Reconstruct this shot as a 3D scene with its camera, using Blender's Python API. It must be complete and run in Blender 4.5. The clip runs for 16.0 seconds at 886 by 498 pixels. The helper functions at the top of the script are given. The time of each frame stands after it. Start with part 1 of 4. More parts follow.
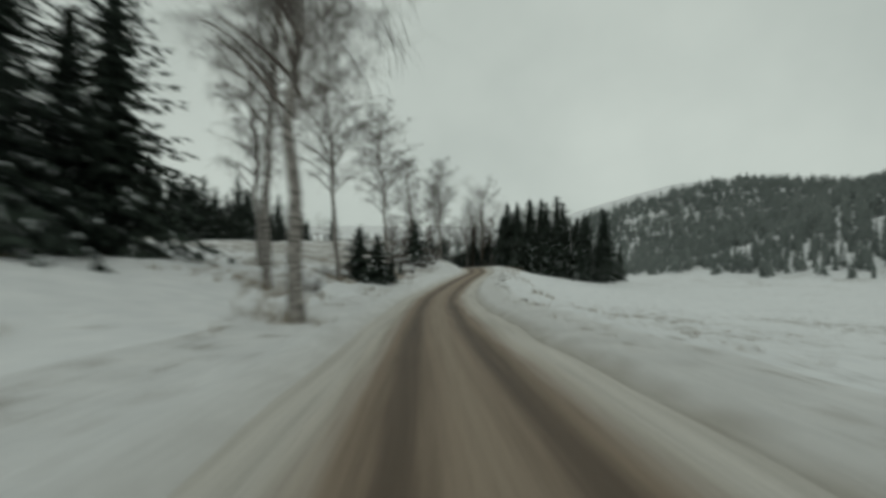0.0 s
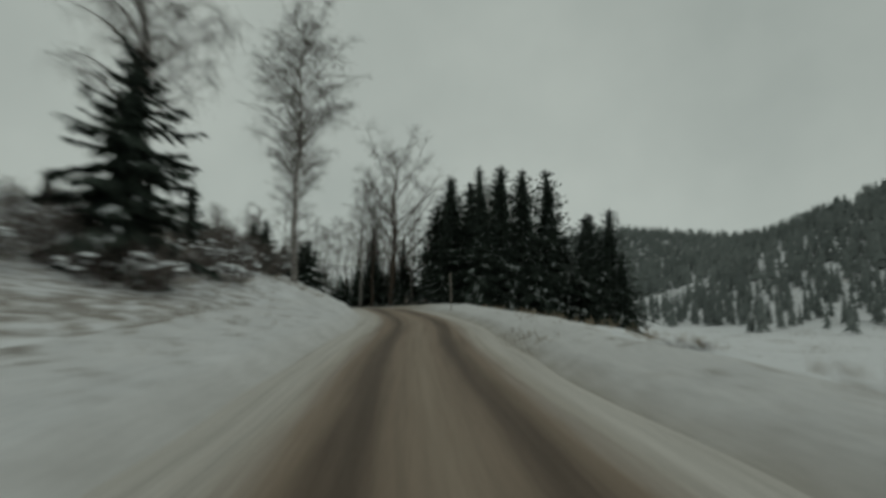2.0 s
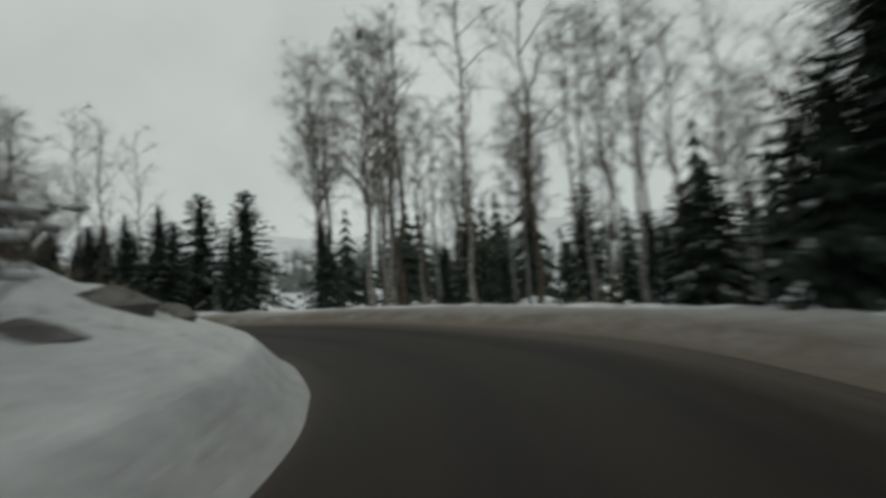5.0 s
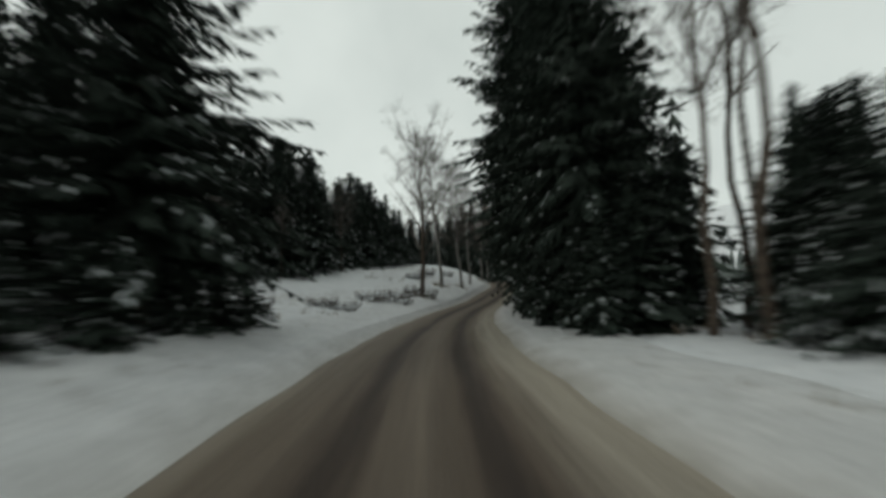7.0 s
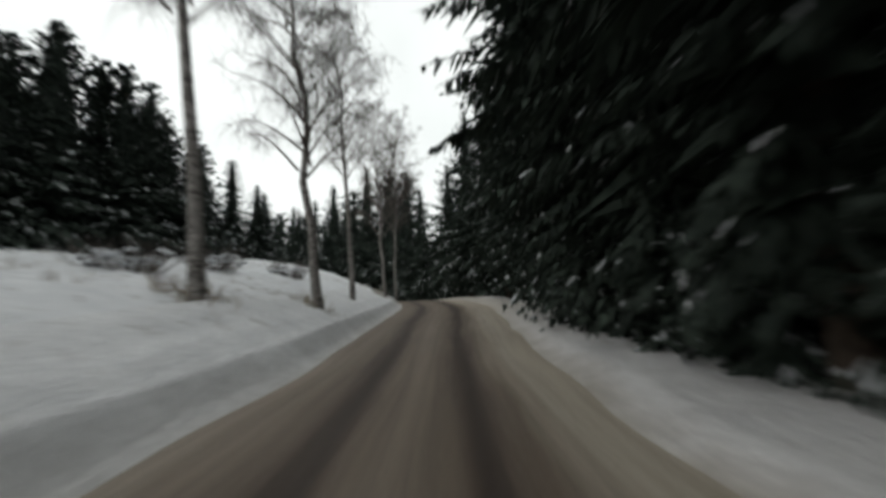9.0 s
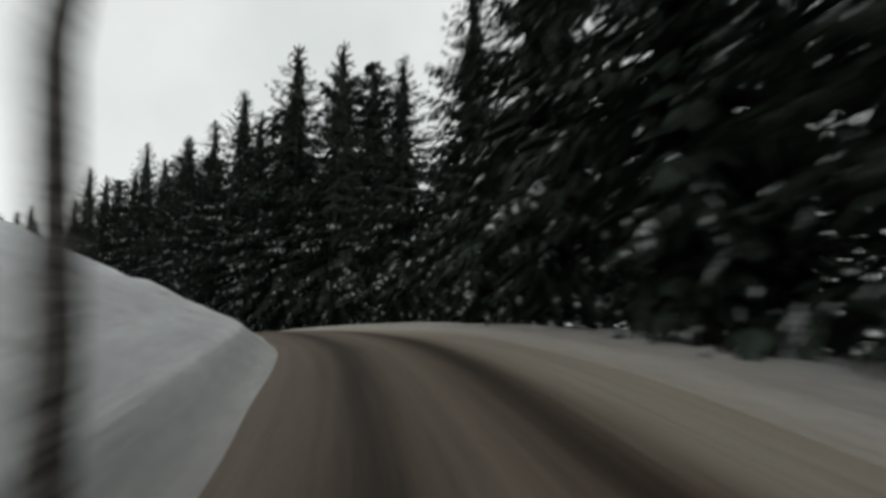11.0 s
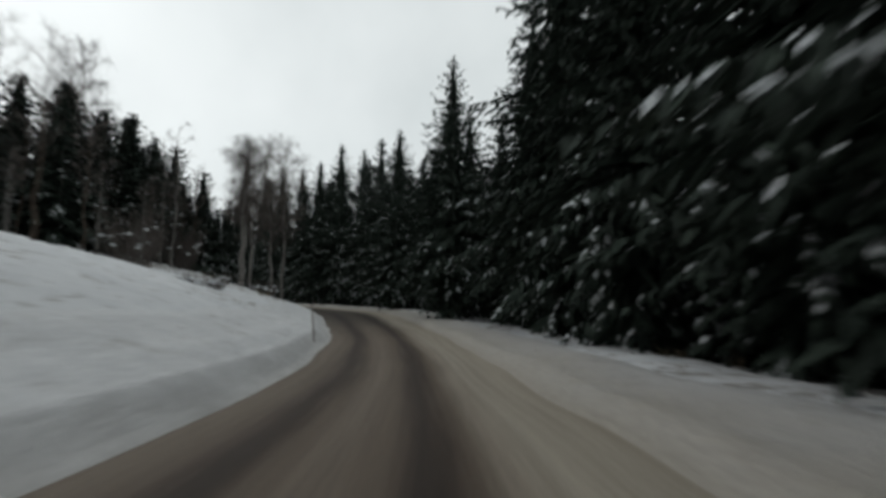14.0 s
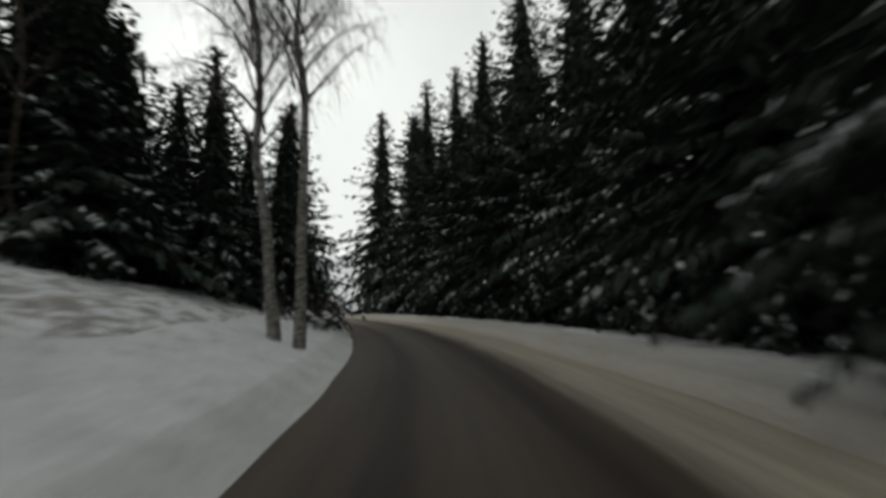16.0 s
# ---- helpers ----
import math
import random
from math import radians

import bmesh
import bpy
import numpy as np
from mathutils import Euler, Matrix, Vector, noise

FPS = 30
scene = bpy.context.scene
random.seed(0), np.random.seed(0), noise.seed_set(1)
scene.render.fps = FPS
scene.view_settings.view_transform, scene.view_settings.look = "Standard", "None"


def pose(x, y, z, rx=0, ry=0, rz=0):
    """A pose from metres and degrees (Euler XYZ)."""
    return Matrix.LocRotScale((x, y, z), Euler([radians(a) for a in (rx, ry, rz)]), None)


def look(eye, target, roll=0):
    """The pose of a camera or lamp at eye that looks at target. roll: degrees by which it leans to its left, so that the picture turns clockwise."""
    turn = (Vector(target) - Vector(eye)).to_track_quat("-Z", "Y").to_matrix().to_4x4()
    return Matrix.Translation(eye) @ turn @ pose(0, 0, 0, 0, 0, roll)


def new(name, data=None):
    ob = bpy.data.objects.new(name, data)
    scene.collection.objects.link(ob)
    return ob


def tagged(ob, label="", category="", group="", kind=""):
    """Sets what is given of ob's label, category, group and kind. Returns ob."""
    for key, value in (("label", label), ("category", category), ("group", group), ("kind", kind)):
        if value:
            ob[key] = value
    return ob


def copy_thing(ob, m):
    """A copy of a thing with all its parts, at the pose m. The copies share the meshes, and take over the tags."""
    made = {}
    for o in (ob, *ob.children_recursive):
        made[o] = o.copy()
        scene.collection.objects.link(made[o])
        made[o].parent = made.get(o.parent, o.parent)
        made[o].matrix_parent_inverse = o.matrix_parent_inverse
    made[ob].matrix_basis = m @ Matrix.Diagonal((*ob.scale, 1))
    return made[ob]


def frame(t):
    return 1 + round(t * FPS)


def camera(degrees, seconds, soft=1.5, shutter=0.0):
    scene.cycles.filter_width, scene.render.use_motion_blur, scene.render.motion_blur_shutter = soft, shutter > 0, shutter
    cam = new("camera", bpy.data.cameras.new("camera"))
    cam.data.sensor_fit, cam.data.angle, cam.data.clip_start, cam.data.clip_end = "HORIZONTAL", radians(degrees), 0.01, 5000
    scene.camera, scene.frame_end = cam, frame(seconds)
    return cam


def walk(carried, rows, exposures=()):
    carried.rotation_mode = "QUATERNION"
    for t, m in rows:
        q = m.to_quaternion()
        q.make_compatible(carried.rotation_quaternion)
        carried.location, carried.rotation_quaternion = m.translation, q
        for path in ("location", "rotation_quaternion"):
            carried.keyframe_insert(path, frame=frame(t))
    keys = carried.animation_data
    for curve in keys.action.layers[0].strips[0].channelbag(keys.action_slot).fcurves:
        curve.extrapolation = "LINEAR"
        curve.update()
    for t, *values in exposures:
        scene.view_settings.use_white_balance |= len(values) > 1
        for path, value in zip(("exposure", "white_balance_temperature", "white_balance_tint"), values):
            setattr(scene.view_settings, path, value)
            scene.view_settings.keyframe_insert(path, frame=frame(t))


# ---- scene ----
cam = camera(82.0, 16.0, soft=3.5, shutter=0.5)
PATH = [
    (0, (0.004, -0.004, 1.257), (0.047, 1.993, 1.365), -0.1),
    (0.5, (-0.206, 14.752, 1.16), (0.096, 16.722, 1.328), -0.0),
    (1, (0.058, 28.955, 1.141), (0.432, 30.906, 1.376), 0.1),
    (1.5, (1.213, 42.642, 1.484), (1.486, 44.611, 1.704), -0.8),
    (2, (2.588, 53.933, 1.88), (3.075, 55.853, 2.162), 1.1),
    (2.5, (4.495, 64.197, 2.374), (5.09, 66.082, 2.678), 1.3),
    (3, (5.722, 73.119, 3.162), (6.06, 75.076, 3.399), -0.0),
    (3.5, (5.585, 81.805, 3.821), (5.709, 83.792, 4.011), -1.6),
    (4, (5.41, 89.288, 4.049), (5.48, 91.281, 4.192), -0.2),
    (4.5, (4.258, 95.774, 3.975), (4.159, 97.768, 4.101), -3.8),
    (5, (3.55, 102.1, 3.99), (2.97, 104.015, 4.12), -3.6),
    (5.5, (1.1, 108.0, 4.06), (-0.1, 109.6, 4.2), -3.1),
    (6, (-4.4, 112.5, 4.14), (-6.1, 113.55, 4.29), -2.5),
    (6.5, (-12.7, 115.0, 4.21), (-14.62, 115.56, 4.37), -2.1),
    (7, (-22.334, 116.364, 4.25), (-24.304, 116.673, 4.409), -1.8),
    (7.5, (-32.978, 118.227, 4.187), (-34.922, 118.669, 4.349), -2.9),
    (8, (-41.747, 120.042, 4.028), (-43.653, 120.626, 4.184), -5.5),
    (8.5, (-50.598, 122.26, 4.137), (-52.493, 122.87, 4.331), -7.6),
    (9, (-58.306, 124.542, 4.091), (-60.166, 125.233, 4.339), -1.9),
    (9.5, (-65.289, 126.873, 4.353), (-67.121, 127.622, 4.637), 0.3),
    (10, (-71.881, 128.834, 4.707), (-73.685, 129.651, 4.985), 0.3),
    (10.5, (-79.0, 131.0, 5.3), (-80.78, 131.87, 5.58), 0.3),
    (11, (-87.1, 133.5, 5.85), (-88.93, 134.3, 6.06), 0.3),
    (11.5, (-96.3, 135.2, 6.28), (-98.24, 135.62, 6.42), 0.3),
    (12, (-106.2, 134.6, 5.95), (-108.17, 134.3, 6.07), 0.4),
    (12.5, (-116.049, 130.722, 5.067), (-117.970, 130.200, 5.257), 0.4),
    (13, (-126.293, 126.639, 5.167), (-128.134, 125.864, 5.282), -1.2),
    (13.5, (-135.060, 123.566, 4.958), (-136.888, 122.764, 5.091), -1.6),
    (14, (-142.545, 121.366, 4.578), (-144.371, 120.575, 4.776), 0.8),
    (14.5, (-149.914, 117.035, 4.484), (-151.669, 116.093, 4.669), -1.5),
    (15, (-157.542, 112.409, 4.471), (-159.189, 111.290, 4.663), 0.1),
    (15.5, (-164.092, 107.565, 4.456), (-165.621, 106.292, 4.648), 0.2),
    (16, (-169.727, 102.669, 4.822), (-171.120, 101.250, 5.029), -1.3),
]
EXPOSURES = [(0.0, -0.05, 6550, -2), (1.0, -0.3, 6550, -2), (1.5, -0.38, 6550, -2), (2.5, -0.42, 6550, -2), (3.5, -0.2, 6500, 1), (4.5, 0.0, 6500, 3), (7.0, 0.35, 6500, 2), (7.6, 0.6, 6500, 5), (8.5, 0.82, 6500, 8), (9.5, 1.0, 6500, 9), (10.0, 0.85, 6500, 9), (12.5, 0.4, 6400, 8), (14.5, 0.4, 6300, 8), (15.5, 0.65, 6500, 7), (16.0, 0.45, 6600, 7)]
walk(cam, [(t, look(eye, target, roll)) for t, eye, target, roll in PATH], EXPOSURES)

# ---------------------------------------------------------------- light
world = bpy.data.worlds.new("overcast_sky")
scene.world = world
world.use_nodes = True
wt = world.node_tree
wt.nodes.clear()
w_out = wt.nodes.new("ShaderNodeOutputWorld")
w_bg = wt.nodes.new("ShaderNodeBackground")
w_sky = wt.nodes.new("ShaderNodeTexSky")
w_sky.sky_type, w_sky.sun_disc = "NISHITA", False
w_sky.sun_elevation, w_sky.sun_rotation = radians(28), radians(200)
w_grey = wt.nodes.new("ShaderNodeHueSaturation")
w_grey.inputs["Saturation"].default_value = 0.12
w_mix = wt.nodes.new("ShaderNodeMixRGB")
w_mix.inputs[0].default_value = 0.86
w_cloud = wt.nodes.new("ShaderNodeTexNoise")
w_cloud.inputs["Scale"].default_value, w_cloud.inputs["Detail"].default_value = 2.2, 5
w_ramp = wt.nodes.new("ShaderNodeValToRGB")
w_ramp.color_ramp.elements[0].position, w_ramp.color_ramp.elements[0].color = 0.3, (4.6, 4.85, 4.8, 1)
w_ramp.color_ramp.elements[1].position, w_ramp.color_ramp.elements[1].color = 0.7, (6.2, 6.4, 6.3, 1)
w_bg.inputs["Strength"].default_value = 0.1
wt.links.new(w_sky.outputs[0], w_grey.inputs["Color"])
wt.links.new(w_cloud.outputs["Fac"], w_ramp.inputs[0])
wt.links.new(w_grey.outputs[0], w_mix.inputs[1])
wt.links.new(w_ramp.outputs[0], w_mix.inputs[2])
wt.links.new(w_mix.outputs[0], w_bg.inputs[0])
wt.links.new(w_bg.outputs[0], w_out.inputs[0])

sun_data = bpy.data.lights.new("sun", "SUN")
sun_data.energy, sun_data.angle, sun_data.color = 0.5, radians(25), (1.0, 0.97, 0.93)
sun = new("sun", sun_data)
sun.matrix_world = look((0, 0, 60), (-20, 55, 28))


# ---------------------------------------------------------------- materials
def material(name, rough=0.9):
    m = bpy.data.materials.new(name)
    m.use_nodes = True
    n = m.node_tree.nodes
    b = n["Principled BSDF"]
    b.inputs["Roughness"].default_value = rough
    b.inputs["Specular IOR Level"].default_value = 0.25
    return m, n, m.node_tree.links, b


def noise_node(n, links, scale, detail=6.0, vec=None, rough=0.6):
    t = n.new("ShaderNodeTexNoise")
    t.inputs["Scale"].default_value, t.inputs["Detail"].default_value, t.inputs["Roughness"].default_value = scale, detail, rough
    if vec is None:
        c = n.new("ShaderNodeTexCoord")
        vec = c.outputs["Object"]
    links.new(vec, t.inputs["Vector"])
    return t.outputs["Fac"]


def ramp(n, links, fac, stops):
    r = n.new("ShaderNodeValToRGB")
    e = r.color_ramp.elements
    while len(e) < len(stops):
        e.new(0.5)
    for el, (p, c) in zip(e, stops):
        el.position, el.color = p, (*c, 1)
    links.new(fac, r.inputs[0])
    return r.outputs[0]


def mix(n, links, fac, a, b, kind="MIX"):
    m = n.new("ShaderNodeMixRGB")
    m.blend_type = kind
    for i, v in enumerate((fac, a, b)):
        if isinstance(v, (int, float)):
            m.inputs[i].default_value = v
        elif isinstance(v, tuple):
            m.inputs[i].default_value = (*v, 1)
        else:
            links.new(v, m.inputs[i])
    return m.outputs[0]


def math_node(n, links, op, a, b=0.0):
    m = n.new("ShaderNodeMath")
    m.operation = op
    for i, v in enumerate((a, b)):
        if isinstance(v, (int, float)):
            m.inputs[i].default_value = v
        else:
            links.new(v, m.inputs[i])
    return m.outputs[0]


def bump(n, links, b, height, strength, dist=0.05):
    k = n.new("ShaderNodeBump")
    k.inputs["Strength"].default_value, k.inputs["Distance"].default_value = strength, dist
    links.new(height, k.inputs["Height"])
    links.new(k.outputs[0], b.inputs["Normal"])


def snow_ground_material():
    m, n, links, b = material("snow_ground", 0.75)
    fine, mid, big = noise_node(n, links, 9.0, 8), noise_node(n, links, 1.3, 8, rough=0.7), noise_node(n, links, 0.12, 5)
    base = ramp(n, links, mid, [(0.3, (0.60, 0.61, 0.63)), (0.7, (0.76, 0.765, 0.775))])
    # withered grass and soil that pokes through the thin snow
    g = n.new("ShaderNodeMapping")
    c = n.new("ShaderNodeTexCoord")
    g.inputs["Scale"].default_value = (1, 1, 2.6)
    links.new(c.outputs["Object"], g.inputs["Vector"])
    spots = noise_node(n, links, 2.1, 10, g.outputs[0], 0.72)
    amount = math_node(n, links, "ADD", spots, math_node(n, links, "MULTIPLY", math_node(n, links, "SUBTRACT", big, 0.5), 0.55))
    place = n.new("ShaderNodeSeparateXYZ")
    links.new(c.outputs["Object"], place.inputs[0])
    open_land = n.new("ShaderNodeMapRange")
    open_land.inputs["From Min"].default_value, open_land.inputs["From Max"].default_value = 90.0, 106.0
    open_land.inputs["To Min"].default_value, open_land.inputs["To Max"].default_value = 0.125, 0.0
    links.new(place.outputs[1], open_land.inputs["Value"])
    onset = n.new("ShaderNodeMapRange")
    onset.inputs["From Min"].default_value, onset.inputs["From Max"].default_value = 28.0, 52.0
    onset.inputs["To Min"].default_value = -0.5
    links.new(place.outputs[1], onset.inputs["Value"])
    bank = n.new("ShaderNodeMapRange")
    bank.inputs["From Min"].default_value, bank.inputs["From Max"].default_value = 5.0, -1.0
    bank.inputs["To Min"].default_value = -0.5
    links.new(place.outputs[0], bank.inputs["Value"])
    amount = math_node(n, links, "ADD", amount, math_node(n, links, "MULTIPLY", math_node(n, links, "MULTIPLY", open_land.outputs[0], onset.outputs[0]), bank.outputs[0]))
    mask = ramp(n, links, amount, [(0.55, (0, 0, 0)), (0.66, (0.8, 0.8, 0.8))])
    soil = ramp(n, links, fine, [(0.3, (0.09, 0.075, 0.06)), (0.7, (0.26, 0.22, 0.17))])
    links.new(mix(n, links, mask, base, soil), b.inputs["Base Color"])
    bump(n, links, b, math_node(n, links, "ADD", mid, math_node(n, links, "MULTIPLY", fine, 0.35)), 0.5, 0.12)
    return m


def road_material():
    """Frozen gravel under dirty snow: the map's first axis runs across the road in metres, the second along it."""
    m, n, links, b = material("frozen_gravel", 0.7)
    uv = n.new("ShaderNodeUVMap")
    sep = n.new("ShaderNodeSeparateXYZ")
    links.new(uv.outputs[0], sep.inputs[0])
    stretch = n.new("ShaderNodeMapping")
    stretch.inputs["Scale"].default_value = (1.0, 0.07, 1)
    links.new(uv.outputs[0], stretch.inputs["Vector"])
    streak = noise_node(n, links, 2.6, 8, stretch.outputs[0], 0.65)
    fine = noise_node(n, links, 22.0, 8, uv.outputs[0], 0.7)
    patch = noise_node(n, links, 0.05, 3, uv.outputs[0])
    x = math_node(n, links, "ADD", sep.outputs[0], math_node(n, links, "MULTIPLY", math_node(n, links, "SUBTRACT", streak, 0.5), 0.7))
    # distance from the two wheel tracks
    # the wheels run left of the middle where the road bends through the woods
    shift = n.new("ShaderNodeMapRange")
    shift.inputs["From Min"].default_value, shift.inputs["From Max"].default_value = 172.0, 205.0
    links.new(sep.outputs[1], shift.inputs["Value"])
    x = math_node(n, links, "ADD", x, math_node(n, links, "MULTIPLY", shift.outputs[0], 0.5))
    rut = math_node(n, links, "ABSOLUTE", math_node(n, links, "SUBTRACT", math_node(n, links, "ABSOLUTE", x), 0.85))
    wear = math_node(n, links, "ADD", rut, math_node(n, links, "MULTIPLY", math_node(n, links, "SUBTRACT", patch, 0.5), 0.5))
    col = ramp(n, links, wear, [(0.0, (0.040, 0.028, 0.021)), (0.13, (0.066, 0.047, 0.035)), (0.34, (0.19, 0.147, 0.11)), (0.9, (0.30, 0.245, 0.19))])
    # thawed and wet in the woods, snowier on the open stretch
    wet = n.new("ShaderNodeMapRange")
    wet.inputs["From Min"].default_value, wet.inputs["From Max"].default_value = 84.0, 102.0
    links.new(sep.outputs[1], wet.inputs["Value"])
    col = mix(n, links, math_node(n, links, "MULTIPLY", wet.outputs[0], 0.52), col, (0.040, 0.027, 0.020))
    open_tan = math_node(n, links, "MULTIPLY", math_node(n, links, "SUBTRACT", 1.0, wet.outputs[0]), 0.26)
    col = mix(n, links, open_tan, col, (0.275, 0.21, 0.155))
    # thawed to wet earth in the two shady bends
    soaked = 0.0
    for a, c, share in ((89.0, 98.0, 0.93), (277.0, 290.0, 0.65)):
        soak = n.new("ShaderNodeMapRange")
        soak.inputs["From Min"].default_value, soak.inputs["From Max"].default_value = a, c
        links.new(sep.outputs[1], soak.inputs["Value"])
        dry = n.new("ShaderNodeMapRange")
        dry.inputs["From Min"].default_value, dry.inputs["From Max"].default_value = a + 36, a + 52
        dry.inputs["To Min"].default_value, dry.inputs["To Max"].default_value = share, 0.0
        links.new(sep.outputs[1], dry.inputs["Value"])
        damp = math_node(n, links, "MULTIPLY", soak.outputs[0], dry.outputs[0])
        soaked = damp if a < 200 else soaked
        col = mix(n, links, damp, col, (0.014, 0.010, 0.008))
    # trodden brown right up to the bank on the inner side, grey-tan grit on the outer one
    inner = math_node(n, links, "MULTIPLY", math_node(n, links, "LESS_THAN", x, 0.0), wet.outputs[0])
    side = math_node(n, links, "SUBTRACT", math_node(n, links, "ABSOLUTE", x), math_node(n, links, "ADD", 1.3, math_node(n, links, "MULTIPLY", inner, 0.75)))
    side = math_node(n, links, "MULTIPLY", side, 1.5)
    clampn = n.new("ShaderNodeClamp")
    links.new(side, clampn.inputs[0])
    shoulder = mix(n, links, wet.outputs[0], (0.50, 0.475, 0.44), (0.335, 0.295, 0.24))
    shoulder = mix(n, links, soaked, shoulder, (0.06, 0.048, 0.038))
    col = mix(n, links, clampn.outputs[0], col, shoulder)
    # thin lines drawn by single wheels
    lines = n.new("ShaderNodeMapping")
    lines.inputs["Scale"].default_value = (3.6, 0.11, 1)
    links.new(uv.outputs[0], lines.inputs["Vector"])
    thread = noise_node(n, links, 1.6, 4, lines.outputs[0], 0.55)
    col = mix(n, links, 1.0, col, ramp(n, links, thread, [(0.3, (0.82, 0.81, 0.8)), (0.5, (1, 1, 1)), (0.72, (1.14, 1.14, 1.14))]), "MULTIPLY")
    grit = ramp(n, links, fine, [(0.35, (0.72, 0.72, 0.72)), (0.65, (1.15, 1.15, 1.15))])
    links.new(mix(n, links, 1.0, col, grit, "MULTIPLY"), b.inputs["Base Color"])
    bump(n, links, b, fine, 0.4, 0.03)
    return m


def verge_material():
    """Ploughed snow beside the road, stained by grit near the wheels."""
    m, n, links, b = material("ploughed_snow", 0.75)
    uv = n.new("ShaderNodeUVMap")
    sep = n.new("ShaderNodeSeparateXYZ")
    links.new(uv.outputs[0], sep.inputs[0])
    mid, fine = noise_node(n, links, 1.3, 8, rough=0.7), noise_node(n, links, 11.0, 8)
    base = ramp(n, links, mid, [(0.3, (0.60, 0.605, 0.615)), (0.7, (0.76, 0.76, 0.765))])
    reach = n.new("ShaderNodeMapRange")
    reach.inputs["From Min"].default_value, reach.inputs["From Max"].default_value = 3.0, 5.6
    reach.inputs["To Min"].default_value, reach.inputs["To Max"].default_value = 1.0, 0.0
    links.new(sep.outputs[0], reach.inputs["Value"])
    wooded = n.new("ShaderNodeMapRange")
    wooded.inputs["From Min"].default_value, wooded.inputs["From Max"].default_value = 82.0, 92.0
    wooded.inputs["To Min"].default_value = 0.22
    links.new(sep.outputs[1], wooded.inputs["Value"])
    stain = math_node(n, links, "MULTIPLY", math_node(n, links, "MULTIPLY", reach.outputs[0], wooded.outputs[0]), ramp(n, links, mid, [(0.3, (0.72, 0.72, 0.72)), (0.55, (1, 1, 1))]))
    earth = ramp(n, links, noise_node(n, links, 1.7, 10, rough=0.74), [(0.54, (0, 0, 0)), (0.64, (0.75, 0.75, 0.75))])
    thin = n.new("ShaderNodeMapRange")
    thin.inputs["From Min"].default_value, thin.inputs["From Max"].default_value = 88.0, 112.0
    thin.inputs["To Min"].default_value, thin.inputs["To Max"].default_value = 1.0, 0.5
    links.new(sep.outputs[1], thin.inputs["Value"])
    away = n.new("ShaderNodeMapRange")
    away.inputs["From Min"].default_value, away.inputs["From Max"].default_value = 2.7, 3.6
    links.new(math_node(n, links, "ABSOLUTE", sep.outputs[0]), away.inputs["Value"])
    base = mix(n, links, math_node(n, links, "MULTIPLY", math_node(n, links, "MULTIPLY", earth, thin.outputs[0]), away.outputs[0]), base, (0.17, 0.14, 0.11))
    right = math_node(n, links, "GREATER_THAN", sep.outputs[0], 0.0)
    soak, dry = n.new("ShaderNodeMapRange"), n.new("ShaderNodeMapRange")
    soak.inputs["From Min"].default_value, soak.inputs["From Max"].default_value = 96.0, 103.0
    dry.inputs["From Min"].default_value, dry.inputs["From Max"].default_value = 124.0, 138.0
    dry.inputs["To Min"].default_value, dry.inputs["To Max"].default_value = 0.7, 0.0
    links.new(sep.outputs[1], soak.inputs["Value"])
    links.new(sep.outputs[1], dry.inputs["Value"])
    cleaner, dirtier = n.new("ShaderNodeMapRange"), n.new("ShaderNodeMapRange")
    cleaner.inputs["From Min"].default_value, cleaner.inputs["From Max"].default_value = 126.0, 136.0
    dirtier.inputs["From Min"].default_value, dirtier.inputs["From Max"].default_value = 180.0, 195.0
    links.new(sep.outputs[1], cleaner.inputs["Value"])
    links.new(sep.outputs[1], dirtier.inputs["Value"])
    share = math_node(n, links, "SUBTRACT", 1.0, math_node(n, links, "MULTIPLY", cleaner.outputs[0], 0.75))
    stain = math_node(n, links, "MULTIPLY", stain, math_node(n, links, "ADD", share, math_node(n, links, "MULTIPLY", dirtier.outputs[0], 0.55)))
    # full grit next to the wheels, so that road and verge run into one another
    lip = n.new("ShaderNodeMapRange")
    lip.inputs["From Min"].default_value, lip.inputs["From Max"].default_value = 2.5, 4.0
    lip.inputs["To Min"].default_value, lip.inputs["To Max"].default_value = 1.0, 0.0
    links.new(sep.outputs[0], lip.inputs["Value"])
    stain = math_node(n, links, "MAXIMUM", stain, math_node(n, links, "MULTIPLY", lip.outputs[0], math_node(n, links, "MULTIPLY", wooded.outputs[0], math_node(n, links, "ADD", share, math_node(n, links, "MULTIPLY", dirtier.outputs[0], 0.6)))))
    grime = mix(n, links, math_node(n, links, "MULTIPLY", soak.outputs[0], dry.outputs[0]), (0.325, 0.287, 0.233), (0.09, 0.072, 0.058))
    edge = n.new("ShaderNodeMapRange")
    edge.inputs["From Min"].default_value, edge.inputs["From Max"].default_value = 2.3, 3.1
    edge.inputs["To Min"].default_value, edge.inputs["To Max"].default_value = 0.85, 0.0
    links.new(math_node(n, links, "ADD", math_node(n, links, "ABSOLUTE", sep.outputs[0]), math_node(n, links, "MULTIPLY", math_node(n, links, "SUBTRACT", mid, 0.5), 0.9)), edge.inputs["Value"])
    col = mix(n, links, math_node(n, links, "MAXIMUM", math_node(n, links, "MULTIPLY", stain, right), math_node(n, links, "MULTIPLY", edge.outputs[0], math_node(n, links, "ADD", math_node(n, links, "MULTIPLY", right, 0.55), 0.45))), base, grime)
